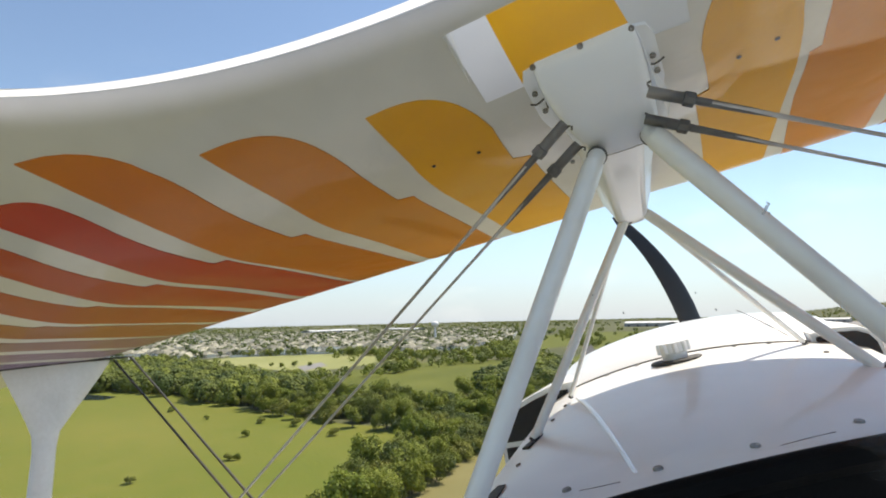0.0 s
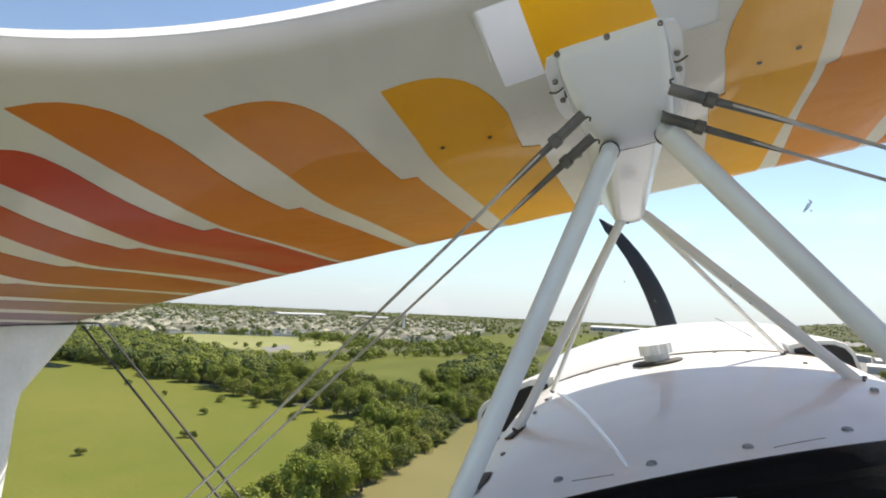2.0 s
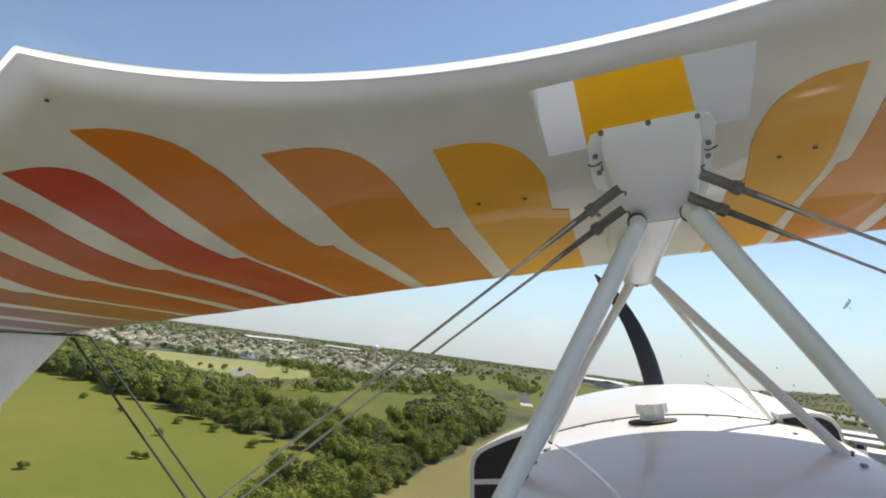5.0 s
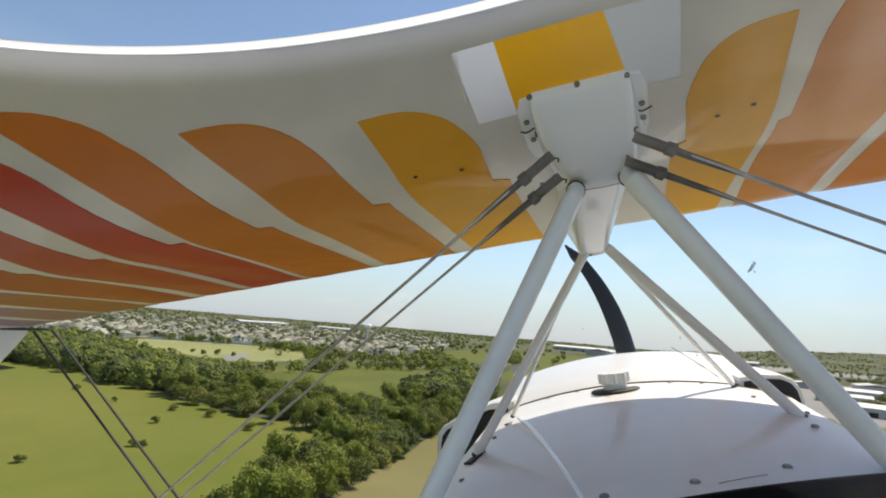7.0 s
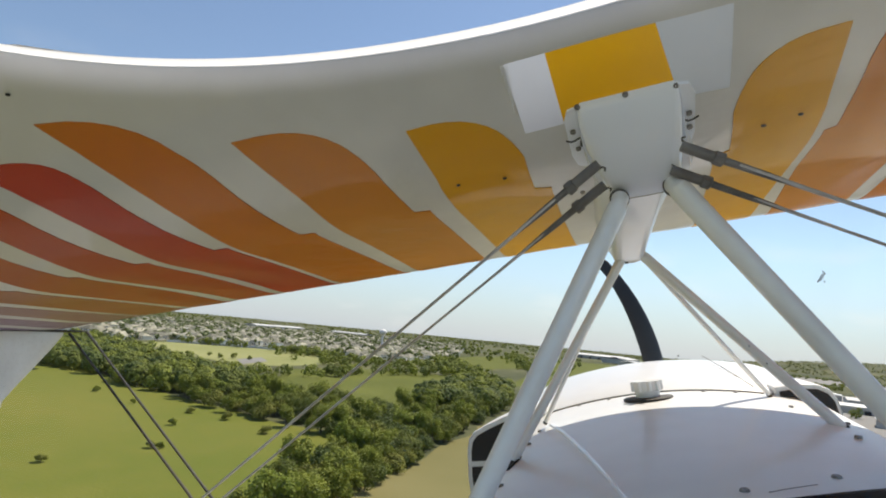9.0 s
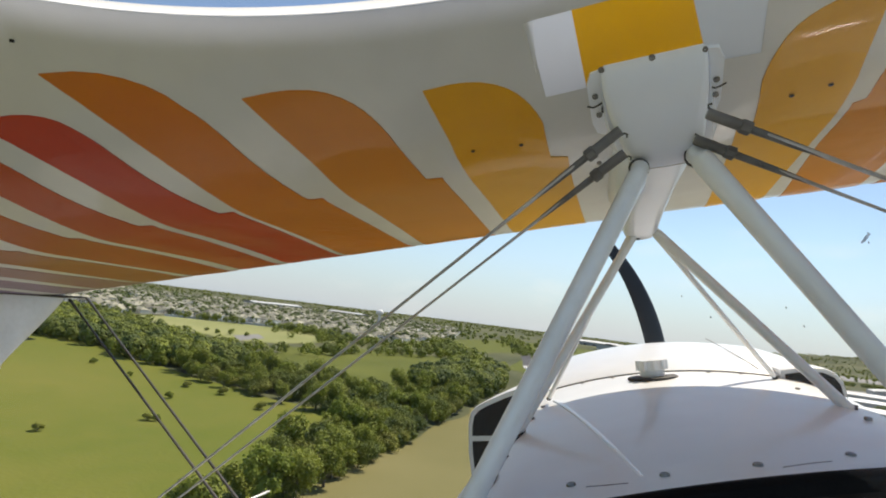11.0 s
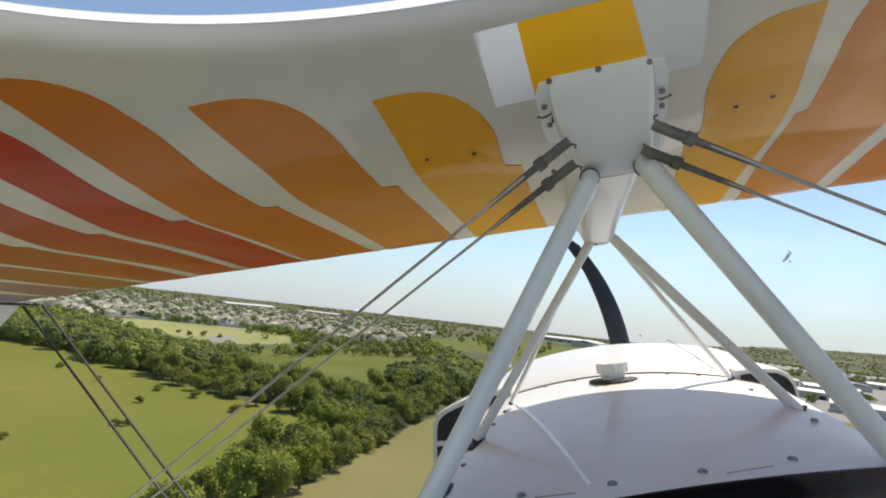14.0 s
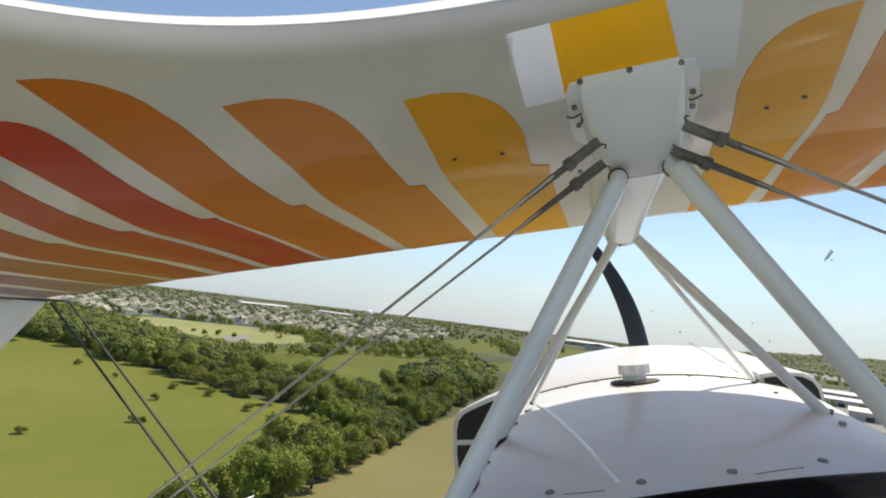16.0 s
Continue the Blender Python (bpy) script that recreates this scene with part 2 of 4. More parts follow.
def ripple(x, y):
    """Fabric that sags a little between the ribs."""
    s = max(0.0, min(1.0, (y - 1.0) / 0.3)) * max(0.0, min(1.0, (2.75 - y) / 0.3))
    return 0.006 * s * math.cos(2 * math.pi * x / 0.42)


def z_skin(x, y):
    return z_low(y) + ripple(x, y)


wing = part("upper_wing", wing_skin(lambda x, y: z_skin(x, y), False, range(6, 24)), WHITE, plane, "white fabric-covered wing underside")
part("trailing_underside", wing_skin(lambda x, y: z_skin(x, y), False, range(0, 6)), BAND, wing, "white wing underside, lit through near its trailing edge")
part("trailing_topside", wing_skin(lambda x, y: z_up(x, y), True, range(0, 6)), TOPSIDE, wing)
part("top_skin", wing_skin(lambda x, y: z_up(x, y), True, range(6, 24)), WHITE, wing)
for side in (-1, 1):
    x = side * TIP
    rows = chord_rows(x)
    rim = [(x, y, z_skin(x, y)) for y in rows] + [(x, y, z_up(x, y)) for y in reversed(rows)]
    part("wing_tip", loft([rim, [(x + side * 0.05, 0.2 + 0.9 * p[1], 0.62 + 0.6 * (p[2] - 0.62)) for p in rim]]), WHITE, wing)
# trailing edge strip of thin skin
strip = []
for x in xs:
    y, z = y_trail(x), z_skin(x, y_trail(x))
    strip.append([(x, y + 0.001, z + 0.0002), (x, y - 0.004, z + 0.0015), (x, y - 0.008, z + 0.005), (x, y - 0.011, z + 0.010), (x, y - 0.012, z + 0.015)])
part("trailing_edge", loft(strip, closed=False), THIN, wing, "thin bright white trailing edge strip")
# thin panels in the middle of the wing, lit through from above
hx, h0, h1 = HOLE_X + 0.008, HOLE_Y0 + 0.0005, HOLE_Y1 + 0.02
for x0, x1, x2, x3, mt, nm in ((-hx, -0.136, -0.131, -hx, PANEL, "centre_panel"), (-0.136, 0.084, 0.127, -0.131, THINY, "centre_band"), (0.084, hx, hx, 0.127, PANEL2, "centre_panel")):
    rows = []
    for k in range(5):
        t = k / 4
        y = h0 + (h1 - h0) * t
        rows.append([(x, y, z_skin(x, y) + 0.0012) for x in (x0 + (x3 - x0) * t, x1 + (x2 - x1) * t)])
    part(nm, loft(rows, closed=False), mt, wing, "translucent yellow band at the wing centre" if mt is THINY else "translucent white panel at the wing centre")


# separate brighter strip, shaped as the sunlit sliver along the left panel
part("panel_lit_sliver", loft([[(x, y, z_skin(x, y) - 0.0016) for x in (-hx, -hx + 0.019 * (1 - k / 6) + 0.001)] for k, y in [(k, h0 + (h1 - h0) * 0.55 * k / 6) for k in range(7)]], closed=False), THIN, wing, "bright sliver of sunlight on the white panel, built as a strip")


def patch(outline, mat, name, lift=0.0018, label=""):
    """A painted shape that follows the underside."""
    bm = bmesh.new()
    bm.faces.new([bm.verts.new((x, y, 0)) for x, y in outline])
    lo, hi = min(p[1] for p in outline), max(p[1] for p in outline)
    k = int((hi - lo) / 0.05)
    for i in range(1, k):
        bmesh.ops.bisect_plane(bm, geom=bm.verts[:] + bm.edges[:] + bm.faces[:], plane_co=(0, lo + (hi - lo) * i / k, 0), plane_no=(0, 1, 0))
    x_lo, x_hi = min(p[0] for p in outline), max(p[0] for p in outline)
    for i in range(1, 6):
        bmesh.ops.bisect_plane(bm, geom=bm.verts[:] + bm.edges[:] + bm.faces[:], plane_co=(x_lo + (x_hi - x_lo) * i / 6, 0, 0), plane_no=(1, 0, 0))
    for v in bm.verts:
        v.co.z = z_skin(v.co.x, v.co.y) - lift
    rim = [e for e in bm.edges if e.is_boundary]
    ret = bmesh.ops.extrude_edge_only(bm, edges=rim)
    for v in ret["geom"]:
        if isinstance(v, bmesh.types.BMVert):
            v.co.z += lift + 0.004
    return part(name, bm, mat, wing, label)


def curve(p, q, r, n=6):
    """Points of a quadratic curve from p to r, drawn towards q."""
    return [((1 - t) ** 2 * p[0] + 2 * t * (1 - t) * q[0] + t * t * r[0], (1 - t) ** 2 * p[1] + 2 * t * (1 - t) * q[1] + t * t * r[1]) for t in (i / n for i in range(n + 1))]


def feather(xc, yc, y_sh, x_sh, x_nt, x_le_r, x_left, x_le_l, mirror=False):
    """Outline of one feather: pointed outer corner, round shoulder, a small step, and a tail that runs to the leading edge."""
    o = [(xc, yc)]
    o += curve((xc + 0.02, yc + 0.002), (x_sh - 0.08, yc * 0.6 + y_sh * 0.4 - 0.03), (x_sh - 0.03, y_sh), 6)[1:]
    o += curve((x_sh - 0.03, y_sh), (x_sh, y_sh + 0.04), (x_sh + 0.01, y_sh + 0.11), 4)[1:]
    o += [(x_sh + (x_nt - x_sh) * 0.8 + 0.004, 1.44), (x_nt, 1.53), (x_nt + 0.045, 1.545)]
    o += curve((x_nt + 0.045, 1.545), (x_nt + 0.02, 1.9), (x_le_r, 2.86), 6)[1:]
    o += curve((x_le_l, 2.86), (x_left - 0.02, 1.85), (x_left, 1.42), 6)
    o += curve((x_left, 1.42), (x_left + 0.01, yc + 0.2), (xc, yc), 5)[1:-1]
    if mirror:
        o = [(0.04 - 0.80 * x - 0.055 * max(0.0, min(1.0, (-x - 0.5) / 0.11)), y) for x, y in reversed(o)]
    return o


FEATHERS = [(-0.499, 1.186, 1.245, -0.258, -0.258, -0.262, -0.502, -0.61), (-0.941, 1.098, 1.175, -0.645, -0.627, -0.712, -0.90, -1.075),
            (-1.415, 0.934, 1.085, -1.075, -1.032, -1.15, -1.30, -1.518), (-1.742, 0.99, 1.065, -1.435, -1.375, -1.56, -1.62, -1.89),
            (-2.08, 0.99, 1.085, -1.79, -1.725, -1.945, -1.935, -2.21)]
for i in range(5):
    FEATHERS.append(tuple(v - 0.335 * (i + 1) if k not in (1, 2) else v for k, v in enumerate(FEATHERS[4])))
for i, f in enumerate(FEATHERS):
    word = PAINTS[i].name.replace("_paint", "")
    for m in (False, True):
        patch(feather(*f, mirror=m), PAINTS[i], "feather_stripe", label="%s painted feather stripe" % word)


def on_wing(x, y, lift=0.0):
    return (x, y, z_skin(x, y) - lift)


for x, y in ((-0.321, 1.435), (-0.452, 1.43), (0.312, 1.436), (0.39, 1.43), (-1.405, 0.862), (1.405, 0.862)):
    part("drain_grommet", disc(on_wing(x, y, 0.004), (0, 0, -1), 0.0055, 0.003, 12), VOID, wing)
# centre pylon that carries the wing
def pylon_skin(sections):
    rings = []
    for y, zb, wt, wb, c in sections:
        zt = max(z_low(y) + 0.01, zb + 0.012)
        r = min(0.028, (zt - zb) * 0.4, wb * 0.6)
        half = [(wt, zt), (wt, zt - (zt - zb) * 0.22), (wb + (wt - wb) * 0.62, zb + (zt - zb) * 0.42), (wb + (wt - wb) * 0.12, zb + r * 1.3), (wb - r * 0.1, zb + r * 0.5), (wb - r * 0.45, zb + r * 0.12), (wb - r * 1.1, zb)]
        rings.append([(c + x, y, z) for x, z in half] + [(c - x, y, z) for x, z in reversed(half)])
    return loft(rings)


pylon = part("wing_pylon", pylon_skin([(1.222, 0.558, 0.106, 0.100, 0.012), (1.232, 0.540, 0.113, 0.108, 0.012), (1.27, 0.508, 0.116, 0.112, 0.013), (1.33, 0.468, 0.119, 0.109, 0.016), (1.40, 0.426, 0.124, 0.099, 0.022),
                                       (1.46, 0.396, 0.128, 0.086, 0.030), (1.495, 0.388, 0.128, 0.080, 0.032), (1.515, 0.398, 0.126, 0.072, 0.030), (1.54, 0.44, 0.125, 0.066, 0.026)]), PYLON, plane, "smooth white pylon fairing under the wing centre")
part("keel", pylon_skin([(1.46, 0.41, 0.110, 0.070, 0.024), (1.60, 0.376, 0.105, 0.064, 0.008), (1.85, 0.335, 0.100, 0.058, -0.018), (2.06, 0.297, 0.094, 0.055, -0.038), (2.12, 0.293, 0.088, 0.050, -0.042),
                         (2.17, 0.312, 0.080, 0.040, -0.045), (2.30, 0.40, 0.070, 0.03, -0.05), (2.45, 0.468, 0.06, 0.03, -0.05)]), PYLON, pylon, "narrow white keel fairing")
part("keel_screw", disc((-0.05, 2.09, 0.294), (0, -0.2, -1), 0.006, 0.004), SCREW, pylon)
for x, y in ((-0.095, 1.222), (0.011, 1.218), (0.115, 1.226)):
    z = z_low(y)
    part("screw", disc((x, y + 0.006, z - 0.006), (0, -0.75, -0.6), 0.0066, 0.007), SCREW, pylon)
for x, y in ((-0.116, 1.29), (-0.113, 1.355), (0.142, 1.312), (0.144, 1.362), (-0.135, 1.62), (-0.13, 1.70)):
    part("screw", disc((x, y, z_low(y) - 0.012), (0, -0.3, -1), 0.0068, 0.005), SCREW, pylon)
part("seal", tube([(0.013 + 0.118 * math.cos(a), 1.36 - 0.10 * math.sin(a), z_low(1.36 - 0.10 * math.sin(a)) - 0.004) for a in [math.pi * k / 18 for k in range(19)]], 0.003, 8), RUBBER, pylon)

part("lip_seam", tube([(-0.052, 1.497, 0.412), (-0.040, 1.497, 0.396), (-0.015, 1.497, 0.387), (0.03, 1.497, 0.3855), (0.075, 1.497, 0.387), (0.098, 1.497, 0.396), (0.112, 1.497, 0.412)], 0.0011, 8), SEAM, pylon)
for sx_, x in ((-1, -0.121), (1, 0.145)):
    flange = [(x + 0.045 * -sx_, 1.225), (x - 0.002 * sx_, 1.232), (x + 0.010 * sx_, 1.262), (x + 0.012 * sx_, 1.39), (x + 0.004 * sx_, 1.44), (x + 0.045 * -sx_, 1.49)]
    fl_ = patch(flange if sx_ < 0 else flange[::-1], PYLON, "pylon_flange", 0.0045, "flat white flange beside the pylon")
    fl_.parent = pylon
    y = 1.323 if sx_ < 0 else 1.337
    part("locking_wire", tube([(x - 0.016, y - 0.004, z_low(y) - 0.010), (x - 0.004, y, z_low(y) - 0.014), (x + 0.006, y - 0.003, z_low(y) - 0.013), (x + 0.018, y - 0.009, z_low(y) - 0.010)], 0.0022, 6), RUBBER, pylon)

# cabane struts
STRUTS = [("aft", (-0.036, 1.383, 0.358), (-0.50, 1.210, -0.392), 0.024, 1.3), ("aft", (0.092, 1.409, 0.382), (0.562, 1.547, -0.385), 0.027, 1.3),
          ("middle", (-0.055, 2.08, 0.32), (-0.515, 1.905, -0.336), 0.0155, 1.4), ("middle", (0.0, 2.08, 0.32), (0.510, 2.135, -0.326), 0.018, 1.4),
          ("front", (-0.075, 2.12, 0.32), (-0.463, 2.33, -0.27), 0.0085, 1.4), ("front", (0.0, 2.12, 0.32), (0.392, 2.56, -0.25), 0.0095, 1.4)]
for nm, p, q, r, fl in STRUTS:
    p, q = Vector(p), Vector(q)
    st = part("cabane_strut", tube([p, p.lerp(q, 0.008), p.lerp(q, 0.03), p.lerp(q, 0.98), q], [r * 0.55, r * 0.85, r, r, r * 0.95], 18, fl), STRUT, plane, "white streamlined %s cabane strut" % nm)
    if nm == "aft":
        at = Vector((p.x * 1.08, 1.495, 0.395))
        part("top_fitting", tube([p - (p - q).normalized() * r * 0.6, p.lerp(at, 0.3), at, at + Vector((0, 0.03, 0.04))], [r * 0.7, r * 0.9, r * 0.9, r * 0.9], 14), STRUT, st)
        # dark ring added in place of the shaded gap at the strut top
        part("top_gap_ring", tube([p.lerp(at, 0.40), p.lerp(at, 0.45), p.lerp(at, 0.75)], [r * 0.9, r * 1.03, r * 1.03], 14), RUBBER, st, "dark ring standing in for the gap at the strut top")
    part("foot_seal", tube([p.lerp(q, 0.988), p.lerp(q, 0.993), q], [r * 1.005, r * 1.04, r * 1.06], 18, fl), RUBBER, st, "dark seal round the strut foot")


def wire(p, q, r, sleeve=True, name="landing_wire", mat=STEEL):
    p, q = Vector(p), Vector(q)
    d = (q - p).normalized()
    w = part(name, tube([p + d * 0.05, p + d * 0.2, p + d * 0.32, q], [r * 1.5, r * 1.2, r, r], 10, 1.5), mat, plane, "thin streamlined steel bracing wire")
    if sleeve:
        part("sleeve", tube([p - d * 0.078, p - d * 0.07, p + d * 0.0], [0.0115, 0.0125, 0.0125], 14), SLEEVE, w, "grey wire end sleeve")
        part("collar", tube([p - d * 0.006, p - d * 0.004, p + d * 0.016, p + d * 0.018], [0.0135, 0.0165, 0.0165, 0.0135], 8), SLEEVE, w)
        n = d.cross(Vector((0, 1, 0))).normalized()
        part("safety_wire", tube([p - d * 0.070 + n * 0.010, p - d * 0.080 + n * 0.012, p - d * 0.083 + n * 0.018, p - d * 0.077 + n * 0.023], 0.0024, 6), RUBBER, w)
        part("fork_end", tube([p + d * 0.016, p + d * 0.11, p + d * 0.19], [0.009, 0.0075, 0.0045], 12), SLEEVE, w)
    return w


wire((-0.138, 1.31, 0.398), (-3.4, 1.9, -1.385), 0.0040)
wire((-0.134, 1.408, 0.372), (-3.4, 1.9, -1.43), 0.0036)
wire((0.177, 1.31, 0.398), (3.4, 1.9, -1.503), 0.0040)
wire((0.157, 1.411, 0.375), (3.4, 1.9, -1.57), 0.0036)
wire((-3.6, 2.72, 0.47), (-0.55, 1.6, -1.43), 0.0052, False, "flying_wire", DARKWIRE)
wire((-3.58, 2.83, 0.48), (-0.55, 1.6, -1.35), 0.0052, False, "flying_wire", DARKWIRE)
part("wire_spreader", tube([(-1.90, 2.16, -0.665), (-1.89, 2.20, -0.664), (-1.855, 2.38, -0.652), (-1.85, 2.41, -0.65)], [0.003, 0.006, 0.006, 0.003], 10), STRUT, plane, "white spreader stick where the wires cross")

# interplane strut
for side in (-1, 1):
    X = 3.6 * side
    prof = [(0.50, 2.03, 2.71), (0.44, 2.035, 2.69), (0.36, 2.065, 2.62), (0.25, 2.105, 2.515), (0.15, 2.14, 2.415), (0.06, 2.165, 2.33), (-0.03, 2.16, 2.30),
            (-0.3, 2.105, 2.25), (-0.6, 2.04, 2.185), (-1.0, 1.95, 2.10), (-1.25, 1.86, 2.15), (-1.42, 1.72, 2.30)]
    rings = []
    for z, y0, y1 in prof:
        c, h = (y0 + y1) / 2, (y1 - y0) / 2
        rings.append([(X + 0.028 * math.sin(t) * (1 if abs(math.cos(t)) < 0.95 else 0.7), c + h * math.cos(t), z) for t in [2 * math.pi * k / 20 for k in range(20)]])
    ist = part("interplane_strut", loft(rings), STRUT, plane, "white I-shaped strut flared where it meets the wing")
    part("seal", tube([(X - side * (0.034 + 0.03 * math.sin(math.pi * k / 10)), 1.90 + 0.88 * k / 10, 0.463) for k in range(11)], 0.0065, 8), RUBBER, ist, "black seal line along the strut top")
    # dark dashes built on the underside for the flying wires' reflections
    for dx, y in ((0.0, 2.72), (0.02, 2.83)):
        part("wire_reflection", tube([(X - side * dx, y, 0.466), (X - side * (dx + 0.02), y - 0.10, 0.464), (X - side * (dx + 0.025), y - 0.2, 0.466)], 0.006, 8), RUBBER, ist)

# fuselage deck and engine cowl
def z_mid(y):
    return -0.315 + 0.075 * (y - 1.28) if y < 2.6 else -0.216 + 0.20 * (y - 2.6) - 0.045 * (y - 2.6) ** 2


def deck_ring(y, sink=0.0, narrow=1.0, skew=0.0, bow=0.0):
    pts = []
    c = 0.03 - 0.035 * (y - 1.3)
    for k in range(-16, 17):
        u = k / 16
        x = 0.64 * narrow * math.copysign(min(1.0, abs(u) * 1.25), u) if abs(u) <= 0.8 else 0.64 * narrow * math.copysign(1, u)
        yy = y + skew * x + bow * x * x
        z = z_mid(yy) - sink - 0.24 * min(abs(x), 0.56) ** 2
        if abs(x) > 0.5:
            z -= 0.9 * (abs(x) - 0.5) ** 1.6
        if abs(u) > 0.8:
            z -= (abs(u) - 0.8) * 4.5
        pts.append((c + x, yy, z))
    return pts


deck = part("fuselage_deck", loft([deck_ring(1.242, 0.0, 1, 0.373, 0.42), deck_ring(1.262, -0.004, 1, 0.365, 0.415)] + [deck_ring(y) for y in (1.75, 1.95, 2.15, 2.35, 2.5, 2.618)], closed=False), DECK, plane, "white painted fuselage top deck panel")
cowl = part("engine_cowl", loft([deck_ring(2.626, -0.004), deck_ring(2.64, -0.007)] + [deck_ring(y, s, n) for y, s, n in
            ((2.8, -0.01, 1.0), (3.0, 0.0, 1.0), (3.2, 0.004, 0.98), (3.35, 0.02, 0.95), (3.5, 0.06, 0.9), (3.62, 0.13, 0.82), (3.7, 0.24, 0.7), (3.72, 0.34, 0.6))], closed=False), DECK, plane, "white engine cowl")


def z_deck(x, y):
    x = x - 0.03 + 0.035 * (y - 1.3)
    return z_mid(y) - 0.24 * min(abs(x), 0.56) ** 2 - (0.9 * (abs(x) - 0.5) ** 1.6 if abs(x) > 0.5 else 0)


part("hinge_line", tube([(x, y, z_deck(x, y) + 0.009) for x, y in [(0.36 - 0.12 * k / 8, 2.68 + 0.62 * k / 8) for k in range(9)]], 0.0017, 8), RUBBER, cowl)
for pts in ([(0.152, 1.345), (0.20, 1.377), (0.255, 1.412)], [(-0.234, 1.265), (-0.19, 1.261), (-0.148, 1.261)]):
    part("crease", tube([(x, y, z_deck(x, y) + 0.0042) for x, y in pts], 0.0008, 6), RUBBER, deck)
AFT = [(-0.481, 1.36), (-0.266, 1.288), (-0.075, 1.293), (0.108, 1.352), (0.308, 1.478), (0.492, 1.947)]
SIDES = [(-0.493, 1.655), (-0.498, 1.91), (-0.49, 2.10), (-0.48, 2.28), (0.545, 2.22), (0.422, 2.37), (0.397, 2.567)]
FORE = [(-0.35, 2.60), (-0.22, 2.60), (0.16, 2.60), (0.28, 2.60)]
for x, y in AFT + SIDES + FORE:
    near = (x, y) in AFT
    part("screw", disc((x, y, z_deck(x, y)), (0.5 * (x - 0.03), -0.08, 1), 0.0105 if near else 0.008, 0.009 if near else 0.006), SCREW, deck)
# reflected light streak across the deck, modelled as a low glossy bead
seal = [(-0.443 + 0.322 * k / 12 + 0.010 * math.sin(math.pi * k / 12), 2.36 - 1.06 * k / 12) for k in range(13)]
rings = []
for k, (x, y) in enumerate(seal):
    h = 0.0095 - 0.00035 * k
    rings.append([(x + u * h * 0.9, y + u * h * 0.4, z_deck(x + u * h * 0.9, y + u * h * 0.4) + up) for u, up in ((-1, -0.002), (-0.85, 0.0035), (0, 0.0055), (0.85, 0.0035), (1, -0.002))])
part("light_streak", loft(rings), GLOSS, deck, "pale streak of light on the deck, built as a glossy bead")
# dark gaps in the deck where the struts of one side pass through
for gap in ([(-0.552, 1.885), (-0.50, 1.962), (-0.486, 1.93), (-0.490, 1.885), (-0.510, 1.825)], [(-0.555, 1.40), (-0.515, 1.523), (-0.478, 1.487), (-0.472, 1.43), (-0.4775, 1.374)]):
    part("strut_gap", loft([[(x, y, z_deck(x, y) + up) for x, y in gap] for up in (-0.004, 0.007)]), VOID, deck, "dark gap beside the strut foot", smooth=False)
part("panel_joint", tube([(x, 2.622, z_deck(x, 2.622) + 0.001) for x in [-0.56 + 1.12 * k / 24 for k in range(25)]], 0.0028, 6), RUBBER, deck)

# fuel filler cap
cx, cy = -0.058, 2.52
cz = z_deck(cx, cy)
cap = part("filler_cap", tube([(cx, cy, cz + 0.0), (cx, cy, cz + 0.028), (cx, cy, cz + 0.030), (cx, cy, cz + 0.062), (cx, cy, cz + 0.070)], [0.048, 0.048, 0.056, 0.056, 0.050], 28, 1, (1, 0, 0)), DECK, plane, "white round fuel filler cap")
part("flange", tube([(cx, cy, cz - 0.012), (cx, cy, cz + 0.002), (cx, cy, cz + 0.005)], [0.098, 0.098, 0.092], 32, 1, (1, 0, 0)), RUBBER, cap, "dark rubber flange ring")
for k in range(9):
    a = 2 * math.pi * k / 9
    part("lug", tube([(cx + 0.055 * math.cos(a), cy + 0.055 * math.sin(a), cz + 0.031), (cx + 0.055 * math.cos(a), cy + 0.055 * math.sin(a), cz + 0.069)], 0.010, 8), DECK, cap)

# cheek fairings with two dark outlets each
def shrink(poly, k, c=None):
    c = c or (sum(p[0] for p in poly) / len(poly), sum(p[1] for p in poly) / len(poly))
    return [(c[0] + (x - c[0]) * k, c[1] + (z - c[1]) * k) for x, z in poly]


def cheek(poly, split):
    """poly: the aft outline, from the inner top round to the inner bottom."""
    rings = [[(x, 2.606, z) for x, z in shrink(poly, 0.955)], [(x, 2.60, z) for x, z in shrink(poly, 0.975)], [(x, 2.61, z) for x, z in poly]]
    rings += [[(x, y, z) for x, z in shrink(poly, k)] for y, k in ((2.9, 1.0), (3.2, 0.95), (3.42, 0.85))]
    ck = part("cheek_fairing", loft(rings), DECK, plane, "white engine cheek fairing with dark outlets")
    inner = shrink(poly, 0.86)
    lo, hi = min(p[1] for p in inner), max(p[1] for p in inner)
    for z0, z1 in ((split + 0.012, hi), (lo, split - 0.012)):
        cut = bmesh.new()
        f = cut.faces.new([cut.verts.new((x, 0, z)) for x, z in inner])
        for zc, up in ((z0, -1), (z1, 1)):
            bmesh.ops.bisect_plane(cut, geom=cut.verts[:] + cut.edges[:] + cut.faces[:], plane_co=(0, 0, zc), plane_no=(0, 0, up), clear_outer=True)
        ret = bmesh.ops.extrude_face_region(cut, geom=cut.faces[:])
        for v in ret["geom"]:
            if isinstance(v, bmesh.types.BMVert):
                v.co.y += 0.03
        for v in cut.verts:
            v.co.y += 2.602
        part("outlet", cut, VOID, ck, "black outlet opening", smooth=False)


